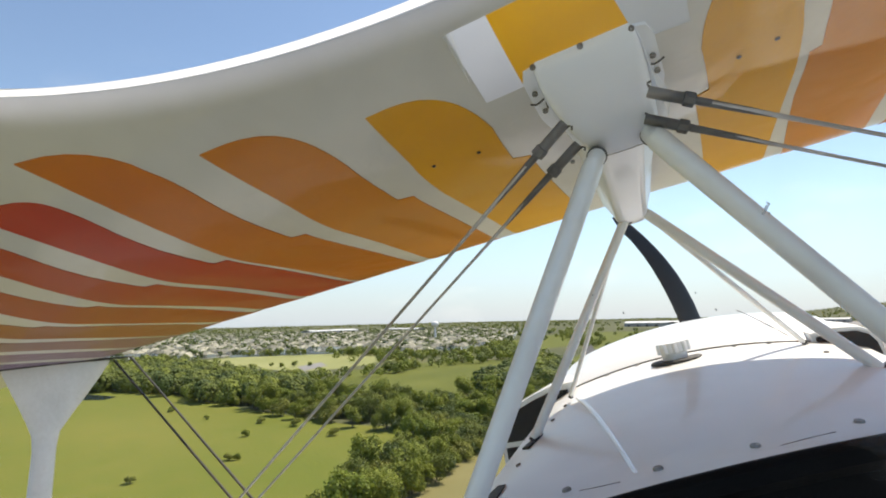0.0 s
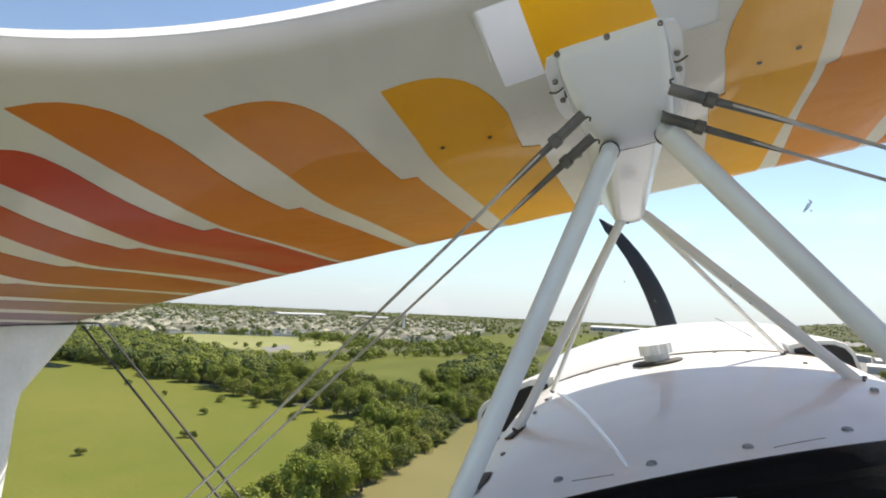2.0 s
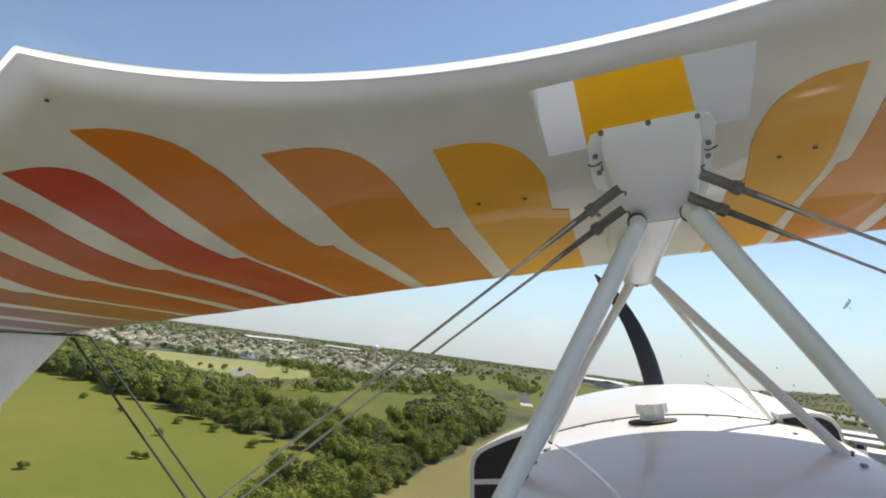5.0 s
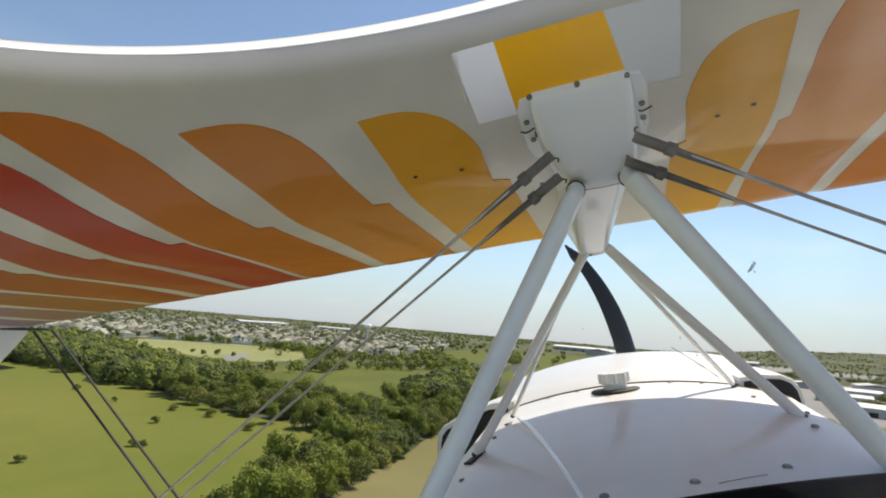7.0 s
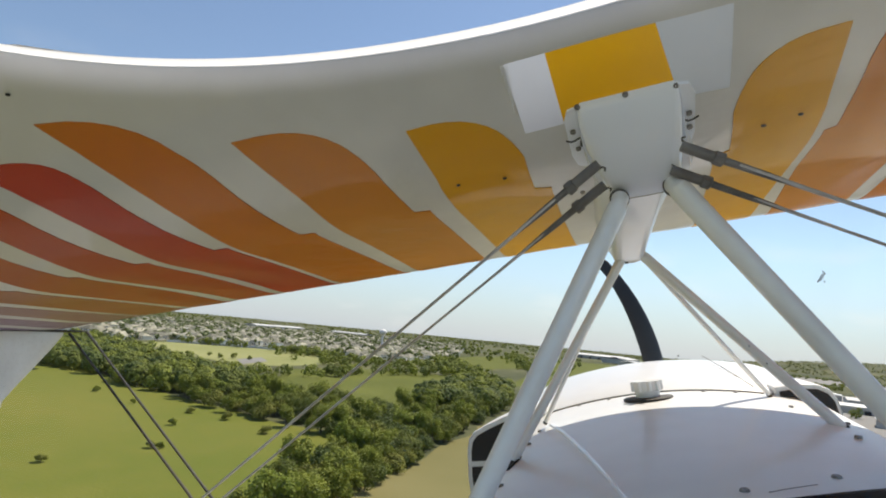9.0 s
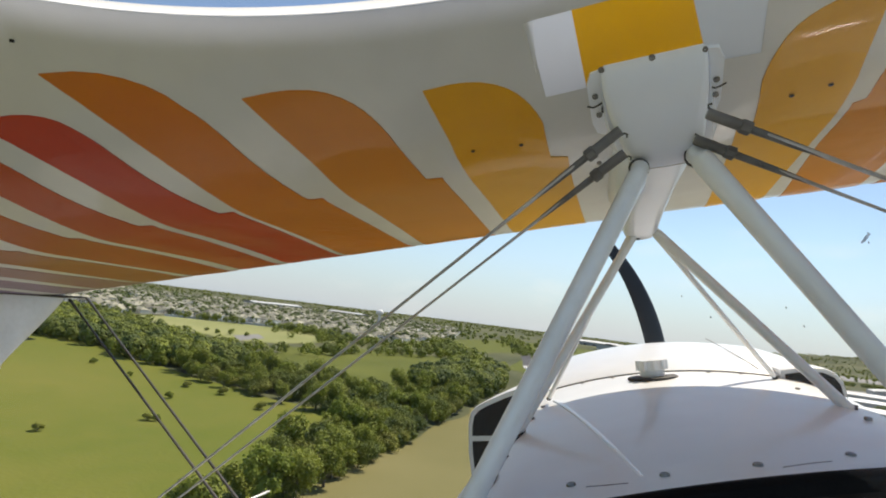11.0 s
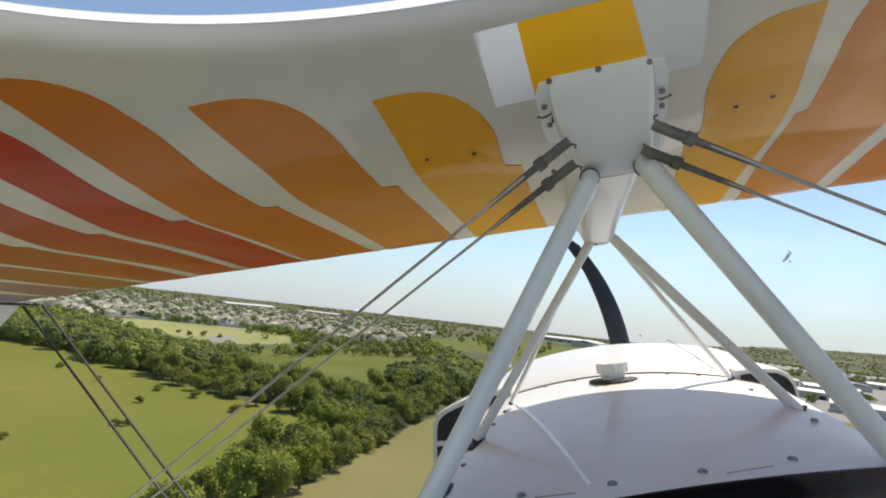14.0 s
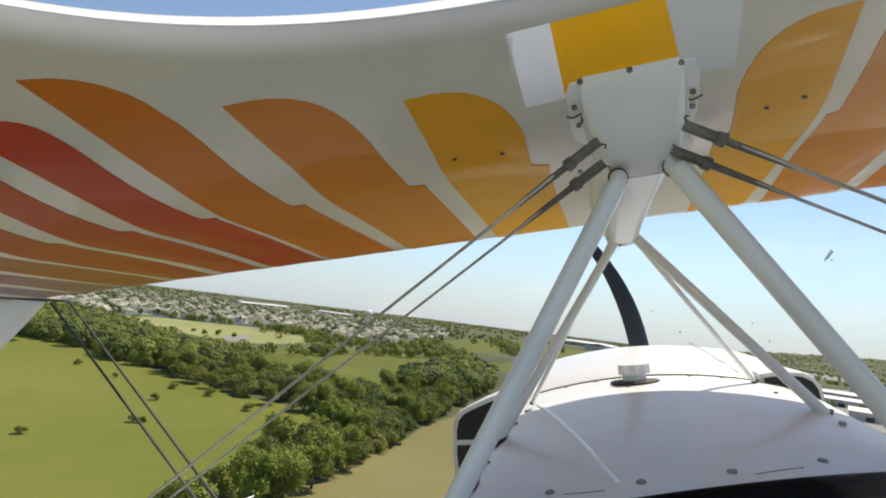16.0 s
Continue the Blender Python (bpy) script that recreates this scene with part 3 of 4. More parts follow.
cheek([(-0.50, -0.235), (-0.60, -0.235), (-0.70, -0.262), (-0.80, -0.298), (-0.85, -0.322), (-0.878, -0.352), (-0.892, -0.40), (-0.902, -0.53), (-0.895, -0.70), (-0.84, -0.76), (-0.60, -0.76), (-0.52, -0.70)], -0.465)
cheek([(0.42, -0.225), (0.50, -0.218), (0.575, -0.228), (0.612, -0.25), (0.632, -0.285), (0.64, -0.36), (0.632, -0.50), (0.58, -0.55), (0.46, -0.55), (0.42, -0.50)], -0.40)

# black glareshield and panel in front of the seat
edge = deck_ring(1.242, 0.0, 1, 0.373, 0.42)[4:29]
rings = []
for x, y, z in edge:
    rings.append([(x, y + 0.01, z + 0.004), (x, y - 0.012, z + 0.006), (x, y - 0.03, z - 0.004), (x, y - 0.032, z - 0.03), (x, y + 0.02, z - 0.06), (x, y + 0.06, z - 0.5), (x, y + 0.08, z - 0.5), (x, y + 0.05, z - 0.03)])
gs = part("glareshield", loft(rings), BLACK, plane, "black padded glareshield and instrument panel")
lab = part("placard", box(-0.027, 0.062, 1.199, 1.207, -0.412, -0.356, 0.002), LABEL, gs, "small white placard with unreadable print")
for k in range(6):
    part("print_bar", box(-0.010 - 0.008 * (k % 2), 0.054 - 0.012 * (k % 3), 1.1965, 1.1992, -0.3695 - 0.007 * k, -0.3665 - 0.007 * k), INK, lab, smooth=False)

# clear canopy over the seat
def canopy_ring(y, top):
    h = top + 0.40
    w = 0.60 * max(0.02, h / 0.85) ** 0.4
    return [(0.02 + w * math.cos(t), y + max(0.0, y - 0.3) * (0.06 + 0.46 * w * math.cos(t)), -0.40 + h * math.sin(t)) for t in [math.pi * k / 32 for k in range(33)]]


def spine(y):
    return 0.44 - 0.21 * (0.45 + y) ** 2 - 0.36 * max(0.0, y - 0.79) if y > -0.45 else 0.44 - 0.22 * (-0.45 - y) ** 2


GLASS = bpy.data.materials.new("canopy_glass")
GLASS.use_nodes = True
gn, gl = GLASS.node_tree.nodes, GLASS.node_tree.links
g_tr, g_gl, g_mx = gn.new("ShaderNodeBsdfTransparent"), gn.new("ShaderNodeBsdfGlossy"), gn.new("ShaderNodeMixShader")
g_mx.inputs["Fac"].default_value = 0.02
g_gl.inputs["Roughness"].default_value = 0.03
gl.new(g_tr.outputs["BSDF"], g_mx.inputs[1])
gl.new(g_gl.outputs["BSDF"], g_mx.inputs[2])
# faint film of dust and wiping marks in the plastic, also carrying added glare
g_co, g_mp, g_nz, g_rg, g_df, g_m2 = (gn.new("ShaderNodeTexCoord"), gn.new("ShaderNodeMapping"), gn.new("ShaderNodeTexNoise"), gn.new("ShaderNodeMapRange"),
                                      gn.new("ShaderNodeBsdfTranslucent"), gn.new("ShaderNodeMixShader"))
g_mp.inputs["Rotation"].default_value = (0.3, 0.7, 0.5)
g_mp.inputs["Scale"].default_value = (22.0, 5.0, 7.0)
g_nz.inputs["Scale"].default_value, g_nz.inputs["Detail"].default_value = 1.0, 7
g_rg.inputs["From Min"].default_value, g_rg.inputs["From Max"].default_value = 0.44, 0.74
g_rg.inputs["To Min"].default_value, g_rg.inputs["To Max"].default_value = 0.05, 0.155
g_df.inputs["Color"].default_value = (0.95, 0.95, 0.95, 1)
gl.new(g_co.outputs["Object"], g_mp.inputs["Vector"])
gl.new(g_mp.outputs["Vector"], g_nz.inputs["Vector"])
gl.new(g_nz.outputs["Fac"], g_rg.inputs["Value"])
# the film is strengthened to the right to imitate the sun's veiling glare
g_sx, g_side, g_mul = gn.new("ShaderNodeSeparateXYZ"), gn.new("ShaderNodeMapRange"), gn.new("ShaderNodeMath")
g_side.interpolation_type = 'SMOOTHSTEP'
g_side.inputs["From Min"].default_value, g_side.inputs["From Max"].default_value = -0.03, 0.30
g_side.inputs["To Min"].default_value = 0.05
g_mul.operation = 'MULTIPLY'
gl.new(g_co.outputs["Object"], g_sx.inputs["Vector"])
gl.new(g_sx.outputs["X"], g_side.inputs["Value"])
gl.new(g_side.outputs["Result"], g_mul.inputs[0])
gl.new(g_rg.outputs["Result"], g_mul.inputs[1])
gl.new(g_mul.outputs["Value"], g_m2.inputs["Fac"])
gl.new(g_mx.outputs["Shader"], g_m2.inputs[1])
gl.new(g_df.outputs["BSDF"], g_m2.inputs[2])
gl.new(g_m2.outputs["Shader"], gn["Material Output"].inputs["Surface"])
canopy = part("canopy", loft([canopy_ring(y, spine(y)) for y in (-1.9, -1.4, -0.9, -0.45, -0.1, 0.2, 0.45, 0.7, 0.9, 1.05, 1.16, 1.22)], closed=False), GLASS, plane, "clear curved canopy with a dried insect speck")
canopy.visible_shadow = False
SPECK = material("insect_speck", (0.62, 0.66, 0.70), (0.40, 0.44, 0.48), 0.7, scale=200, glow_through=0.7)
sn, sl = SPECK.node_tree.nodes, SPECK.node_tree.links
s_tr, s_mx = sn.new("ShaderNodeBsdfTransparent"), sn.new("ShaderNodeMixShader")
s_mx.inputs["Fac"].default_value = 0.5
sl.new(sn["Mix Shader"].outputs["Shader"], s_mx.inputs[1])
sl.new(s_tr.outputs["BSDF"], s_mx.inputs[2])
sl.new(s_mx.outputs["Shader"], sn["Material Output"].inputs["Surface"])
for dx, dz, r, lean in ((0.0, 0.0, 0.0026, -35), (-0.0042, -0.0040, 0.0017, -50), (0.0030, 0.0048, 0.0015, 20), (0.0012, -0.0062, 0.0010, 5)):
    bm = bmesh.new()
    bmesh.ops.create_icosphere(bm, subdivisions=2, radius=r)
    for v in bm.verts:
        v.co = Vector((v.co.x * 0.8, v.co.y * 0.3, v.co.z * 1.9)) * (1 + 0.8 * noise.noise(v.co * 700))
        v.co = Matrix.Rotation(radians(-lean), 3, 'Y') @ v.co + Vector((0.186 + dx, 0.805, 0.080 + dz))
    part("speck", bm, SPECK, canopy, "flattened grey insect speck")
for x, z, r in ((0.001, 0.0, 0.0013), (0.087, 0.004, 0.0011), (0.103, -0.02, 0.0012), (-0.03, 0.03, 0.0010)):
    bm = bmesh.new()
    bmesh.ops.create_icosphere(bm, subdivisions=1, radius=r)
    for v in bm.verts:
        v.co = Vector((v.co.x, v.co.y * 0.4, v.co.z * 1.4)) * (1 + 0.6 * noise.noise(v.co * 900)) + Vector((x, 0.80, z))
    part("speck", bm, SPECK, canopy, "tiny grey speck of dirt")

# propeller at rest
HUB = Vector((0.02, 3.95, -0.92))
prop = part("propeller", tube([HUB + Vector((0, -0.12, 0)), HUB + Vector((0, 0.02, 0)), HUB + Vector((0, 0.2, 0)), HUB + Vector((0, 0.34, 0))], [0.22, 0.24, 0.16, 0.02], 24, 1, (1, 0, 0)), DECK, plane, "black three-bladed propeller with a white spinner")
for k in range(3):
    a0 = radians(1 + 120 * k)
    rings = []
    for i in range(15):
        s = i / 14
        r = 0.2 + 1.38 * s
        chord = (0.045 + 0.035 * math.sin(math.pi * min(1, s * 1.15) ** 0.8)) * (1 if s < 0.9 else math.sqrt(max(0.02, 1 - ((s - 0.9) / 0.1) ** 2)))
        tw = radians(55 - 38 * s)
        ang = a0 + 0.34 * max(0.0, s - 0.35) ** 1.6
        ring = []
        for t in [2 * math.pi * q / 12 for q in range(12)]:
            u, v = chord * math.cos(t), 0.016 * (1.3 - s) * math.sin(t)
            tx, ty = u * math.cos(tw) - v * math.sin(tw), u * math.sin(tw) + v * math.cos(tw)
            ring.append(HUB + Vector((math.cos(ang) * tx - math.sin(ang) * r, ty, math.sin(ang) * tx + math.cos(ang) * r)))
        rings.append(ring)
    part("blade", loft(rings), BLADE, prop, "black propeller blade")

# the fuselage flanks, floor and lower wing, below and behind the seat
part("fuselage", loft([[(c + 0.60 * sx_, y, z) for sx_, z in ((-1, zt), (-1, -1.25), (-0.8, -1.4), (0.8, -1.4), (1, -1.25), (1, zt))] for y, zt, c in
     ((-2.2, -0.55, 0.03), (-0.6, -0.62, 0.03), (0.9, -0.62, 0.03), (1.5, -0.9, 0.03), (3.4, -0.9, -0.03))], closed=False), DECK, plane)
part("lower_wing", loft([[(x, y, z) for y, z in ((0.75, -1.44), (1.6, -1.56), (2.3, -1.56), (2.7, -1.46), (2.3, -1.36), (1.6, -1.36))] for x in (-5.1, -4.8, -3.6, -2, 0, 2, 3.6, 4.8, 5.1)]), WHITE, plane, "white lower wing")

# ---- the land ----
GRASS = material("meadow_grass", (0.182, 0.176, 0.038), (0.106, 0.138, 0.021), 0.9, spec=0.1, scale=0.013, fine=0.12, spread=0.62, bump=0.12, bump_scale=0.8)
GRASS2 = material("pasture_grass", (0.139, 0.152, 0.034), (0.091, 0.108, 0.021), 0.9, scale=0.03, fine=0.7, bump=0.3, bump_scale=1.0, spec=0.1)
DRY = material("dry_stubble", (0.215, 0.193, 0.085), (0.158, 0.148, 0.058), 0.95, spec=0.1, scale=0.03, fine=1.2)
SAND = material("pale_field", (0.312, 0.312, 0.139), (0.217, 0.234, 0.087), 0.95, scale=0.02, fine=0.5, spec=0.1)
EARTH = material("countryside", (0.148, 0.149, 0.078), (0.052, 0.064, 0.030), 0.95, scale=0.006, fine=0.05, spread=0.3, spec=0.1)
ASPHALT = material("runway_asphalt", (0.061, 0.061, 0.063), (0.041, 0.041, 0.042), 0.9, scale=0.05, fine=0.8)
ROAD = material("road_concrete", (0.243, 0.235, 0.219), (0.194, 0.186, 0.170), 0.9, scale=0.05, fine=0.8)
MARK = material("runway_marking", (0.75, 0.75, 0.72), None, 0.8, scale=0.5)
WATER = material("pond_water", (0.03, 0.045, 0.05), None, 0.08, scale=0.05)
LEAF = material("tree_leaves", (0.338, 0.369, 0.060), (0.100, 0.134, 0.022), 0.7, scale=0.25, fine=2.0, spread=0.75, glow_through=0.25, per_island=0.32, spec=0.25)
LEAF2 = material("dark_leaves", (0.249, 0.279, 0.056), (0.060, 0.090, 0.018), 0.7, scale=0.25, fine=2.0, spread=0.75, glow_through=0.25, per_island=0.32, spec=0.25)
LEAF3 = material("olive_leaves", (0.338, 0.338, 0.071), (0.129, 0.149, 0.028), 0.7, scale=0.25, fine=2.0, spread=0.75, glow_through=0.25, per_island=0.32, spec=0.25)
LEAF4 = material("fresh_leaves", (0.328, 0.379, 0.060), (0.109, 0.155, 0.022), 0.7, scale=0.25, fine=2.0, spread=0.75, glow_through=0.3, per_island=0.32, spec=0.25)
LEAF5 = material("deep_green_leaves", (0.149, 0.189, 0.044), (0.044, 0.071, 0.018), 0.7, scale=0.25, fine=2.0, spread=0.75, glow_through=0.2, per_island=0.32, spec=0.25)
BARK = material("bark", (0.16, 0.13, 0.10), (0.08, 0.065, 0.05), 0.9, scale=2, fine=14, bump=0.5, bump_scale=10)
STUCCO = material("house_wall", (0.95, 0.93, 0.86), (0.76, 0.70, 0.58), 0.85, scale=0.5, fine=6, per_object=0.8, spread=0.8)
SHINGLE = material("roof_shingle", (0.41, 0.39, 0.295), (0.115, 0.114, 0.085), 0.9, scale=0.6, fine=8, per_object=0.8, spread=0.8)
PANE = material("house_window", (0.03, 0.04, 0.05), None, 0.1, scale=1)
SHEET = material("white_warehouse", (0.75, 0.75, 0.74), (0.6, 0.6, 0.6), 0.6, scale=0.05, fine=0.6)
rng = random.Random(11)


def sheet(name, outline, z, mat, label, category, ragged=3.0, kind="structure", step=12.0):
    """A flat field with a slightly ragged edge."""
    pts = []
    for (x0, y0), (x1, y1) in zip(outline, outline[1:] + outline[:1]):
        n = max(1, int(math.hypot(x1 - x0, y1 - y0) / step))
        for i in range(n):
            x, y = x0 + (x1 - x0) * i / n, y0 + (y1 - y0) * i / n
            v = noise.noise_vector(Vector((x * 0.05, y * 0.05, z * 9)))
            pts.append((x + v.x * ragged, y + v.y * ragged, z))
    bm = bmesh.new()
    bm.faces.new([bm.verts.new(p) for p in pts])
    return tagged(part(name, bm, mat, None, "", 1), label, category, kind=kind)


def rise(x, y):
    """Height of the land: flat, but for a low ridge far off beyond the warehouses."""
    d = math.hypot(x, y)
    side = max(0.0, min(1.0, (math.degrees(math.atan2(x, y)) - 2) / 18))
    far = max(0.0, min(1.0, (d - 2300) / 2500))
    return side * side * (3 - 2 * side) * far * far * (3 - 2 * far) * (112 + 30 * noise.noise(Vector((x * 0.0011, y * 0.0011, 5.0))))


# one sheet of land that reaches the horizon
bm = bmesh.new()
rad = [0, 60, 120, 200, 300, 450, 650, 900, 1300, 1900, 2300, 2700, 3000, 3300, 3700, 4100, 4500, 4900]
seg = 144
grid = []
for r in rad[1:]:
    ring = [(r * math.sin(2 * math.pi * k / seg), r * math.cos(2 * math.pi * k / seg)) for k in range(seg)]
    grid.append([bm.verts.new((x, y, rise(x, y))) for x, y in ring])
mid = bm.verts.new((0, 0, 0))
for k in range(seg):
    bm.faces.new((mid, grid[0][k], grid[0][(k + 1) % seg]))
for a, b in zip(grid, grid[1:]):
    for k in range(seg):
        bm.faces.new((a[k], b[k], b[(k + 1) % seg], a[(k + 1) % seg]))
tagged(part("ground", bm, EARTH, None, "", 1), "wooded green and tan countryside reaching the horizon", "ground", kind="structure")

sheet("meadow", [(-439, -251), (-38, -387), (-49, 57), (-56, 143), (-74, 165), (-113, 168), (-164, 181), (-214, 197), (-255, 212), (-340, 235), (-510, 300)], 0.06, GRASS, "mown yellow-green meadow with scattered bushes", "meadow")
sheet("dry_field", [(-70, -376), (654, -622), (654, 513), (64, 443), (-52, 421), (-62, 284), (-56, 143), (-62, 57)], 0.12, DRY, "bare tan stubble field beside the tree belt", "field")
sheet("pasture", [(-163, 226), (-232, 337), (-205, 429), (-132, 462), (-95, 303), (-104, 242)], 0.12, GRASS2, "green pasture between tree belts", "field")
sheet("far_pasture", [(-275, 690), (-257, 1110), (-155, 1128), (-140, 705), (-177, 518)], 0.12, GRASS2, "green pasture before the town", "field")
sheet("pale_field", [(-440, 405), (-444, 446), (-407, 484), (-360, 516), (-296, 523), (-246, 437), (-246, 355), (-263, 326), (-313, 341), (-368, 364)], 0.16, SAND, "pale mown field at the edge of the town", "field")
sheet("sports_court", [(-292, 361), (-302, 405), (-274, 376), (-262, 332)], 0.24, ROAD, "pale concrete sports court on the mown field", "court", 0.0)
sheet("airfield_grass", [(-54, 420), (64, 453), (42, 725), (-56, 1285), (-257, 1173), (-238, 1029), (-116, 631), (-95, 432)], 0.16, GRASS2, "light green grass beside the runway", "airfield grass", 2.0)
rw0, rw1 = Vector((-82, 466)), Vector((-207, 1067))
ax = (rw1 - rw0).normalized()
sd = Vector((ax.y, -ax.x))
sheet("runway", [tuple(rw0 - sd * 5), tuple(rw0 + sd * 5), tuple(rw1 + sd * 6), tuple(rw1 - sd * 6)], 0.22, ASPHALT, "grey asphalt runway with white threshold bars", "runway", 0.0)
for k in range(6):
    c = rw0 + ax * 6 + sd * (-4.2 + 1.68 * k)
    bm = box(-0.5, 0.5, 0, 30, 0, 0.03)
    ob = part("runway_marking", bm, MARK, None, "", 1, False)
    ob.matrix_world = Matrix.Translation((c.x, c.y, 0.23)) @ Matrix.Rotation(-math.atan2(ax.x, ax.y), 4, 'Z')
    tagged(ob, "white painted runway threshold bar", "marking", "runway bars", "structure")
sheet("pond", [(-330, 180), (-290, 176), (-262, 184), (-268, 193), (-310, 198)], 0.12, WATER, "narrow dark pond at the meadow edge", "pond", 4.0)

# ---- trees ----
def crown_mesh(seed, h, w, leaves, size, mat, lobes=7):
    """Leaf tufts gathered on several lobes, open in places."""
    r = random.Random(seed)
    verts, faces = [], []
    cs = [(Vector((0, 0, h * 0.58)), w * 0.37)]
    for i in range(lobes):
        a = 2 * math.pi * (i + r.random() * 0.7) / lobes
        q = r.uniform(0.18, 0.34) * w
        cs.append((Vector((math.cos(a) * q * 1.12, math.sin(a) * q * 1.12, h * r.uniform(0.26, 0.84))), w * r.uniform(0.13, 0.25)))
    for i in range(leaves):
        c, rr = cs[i % len(cs)]
        d = Vector((r.gauss(0, 1), r.gauss(0, 1), r.gauss(0.25, 0.9))).normalized()
        p = c + d * rr * (r.uniform(0.55, 1.0) if r.random() < 0.8 else r.uniform(1.0, 1.25))
        p.z = max(p.z, h * 0.14)
        n = (d + Vector((r.gauss(0, 0.5), r.gauss(0, 0.5), r.gauss(0.3, 0.5)))).normalized()
        a = n.orthogonal().normalized()
        a.rotate(Matrix.Rotation(r.uniform(0, 6.3), 3, n))
        b = n.cross(a)
        s = size * r.uniform(0.55, 1.3)
        k = len(verts)
        verts += [p - a * s, p - b * s * 0.75 - n * s * 0.15, p + a * s * r.uniform(0.7, 1.1), p + b * s * r.uniform(0.6, 0.9) + n * s * 0.2]
        faces += [(k, k + 1, k + 2), (k, k + 2, k + 3)]
    me = bpy.data.meshes.new("crown")
    me.from_pydata([tuple(v) for v in verts], [], faces)
    me.materials.append(mat)
    return me


def trunk_mesh(seed, h, w):
    r = random.Random(seed)
    bm = bmesh.new()
    def limb(p, q, r0, r1):
        t = tube([p, p.lerp(q, 0.5) + Vector((r.uniform(-0.1, 0.1), r.uniform(-0.1, 0.1), 0)) * h * 0.05, q], [r0, (r0 + r1) / 2, r1], 7)
        me = bpy.data.meshes.new("limb")
        t.to_mesh(me)
        t.free()
        bm.from_mesh(me)
        bpy.data.meshes.remove(me)
    top = Vector((r.uniform(-0.3, 0.3), r.uniform(-0.3, 0.3), h * 0.45))
    limb(Vector((0, 0, -0.3)), top, 0.035 * h, 0.022 * h)
    for i in range(5):
        a = 6.28 * (i + r.random() * 0.5) / 5
        limb(top.lerp(Vector((0, 0, h * 0.2)), r.random() * 0.6), Vector((math.cos(a) * w * 0.3, math.sin(a) * w * 0.3, h * r.uniform(0.55, 0.8))), 0.014 * h, 0.005 * h)
    me = bpy.data.meshes.new("trunk")
    bm.to_mesh(me)
    bm.free()
    me.materials.append(BARK)
    return me


KINDS = []
for i, (h, w, mt) in enumerate(((9.5, 9.0, LEAF), (8.0, 8.0, LEAF2), (11.0, 7.6, LEAF), (7.0, 8.8, LEAF3), (9.0, 10.5, LEAF2), (6.0, 6.5, LEAF), (10.0, 7.0, LEAF4), (6.5, 9.0, LEAF5))):
    KINDS.append((trunk_mesh(40 + i, h, w), crown_mesh(70 + i, h, w, 3300, 0.27, mt, (13, 9, 15, 11, 17, 8, 14, 12)[i])))
TREE_WORDS = ("broad green leafy tree in a dense tree belt", "dark green round tree in a dense tree belt", "tall green tree with an uneven crown", "olive-green spreading tree in a dense tree belt",
              "wide dark green tree in a dense tree belt", "small green tree at a field edge", "slim fresh green tree in a dense tree belt", "low deep green spreading tree in a dense tree belt")


def inside(p, poly):
    x, y = p
    c = False
    for (x0, y0), (x1, y1) in zip(poly, poly[1:] + poly[:1]):
        if (y0 > y) != (y1 > y) and x < (x1 - x0) * (y - y0) / (y1 - y0) + x0:
            c = not c
    return c


def scatter(poly, gap, rnd, keep=1.0):
    out = []
    x0, x1 = min(p[0] for p in poly), max(p[0] for p in poly)
    y0, y1 = min(p[1] for p in poly), max(p[1] for p in poly)
    y = y0
    while y < y1:
        x = x0
        while x < x1:
            p = (x + rnd.uniform(-0.45, 0.45) * gap, y + rnd.uniform(-0.45, 0.45) * gap)
            if rnd.random() < keep and inside(p, poly):
                out.append(p)
            x += gap
        y += gap
    return out


BELT_NEAR = [(-51, 80), (-54, 107), (-57, 143), (-60, 199), (-67, 305), (-84, 380), (-120, 382), (-106, 291), (-98, 240), (-88, 199), (-84, 169), (-77, 137), (-69, 105), (-63, 81), (-60, 65), (-52, 65)]
BELT_LEFT = [(-84, 158), (-96, 154), (-113, 162), (-137, 169), (-164, 177), (-214, 192), (-255, 206), (-300, 202), (-345, 228), (-400, 325), (-330, 300), (-270, 272), (-215, 245), (-160, 222), (-120, 214), (-91, 208)]
FIELD_TREES = ((-335, 356), (-320, 364), (-303, 356), (-296, 363), (-288, 372))
near = scatter(BELT_NEAR, 4.9, rng, 0.9) + scatter(BELT_LEFT, 5.4, rng, 0.88)
near.sort(key=lambda p: math.hypot(p[0], p[1]))


def plant(p, k, s, label=None, group="trees of the belt"):
    t = thing("tree", label or TREE_WORDS[k], "tree", pose(p[0], p[1], 0, 0, 0, rng.uniform(1, 360)) @ Matrix.Diagonal((s * rng.uniform(0.85, 1.15), s * rng.uniform(0.85, 1.15), s * rng.uniform(0.8, 1.15), 1)), group)
    part("trunk", None, None, t, mesh=KINDS[k][0])
    part("crown", None, None, t, mesh=KINDS[k][1])


for p in near[:300]:
    plant(p, rng.choice((0, 1, 2, 2, 3, 4, 5, 6, 7, 7)), rng.uniform(0.5, 1.05))
for p in FIELD_TREES:
    plant(p, rng.choice((0, 5)), rng.uniform(0.5, 0.7), "small round tree on the mown field", "trees on the mown field")
for p in ((-132, 139), (-112, 115), (-198, 167), (-169, 158), (-119, 90), (-114, 114), (-144, 159), (-128, 158), (-106, 149)):
    plant(p, rng.choice((3, 5)), rng.uniform(0.26, 0.42), "small lone bush standing in the meadow", "meadow bushes")


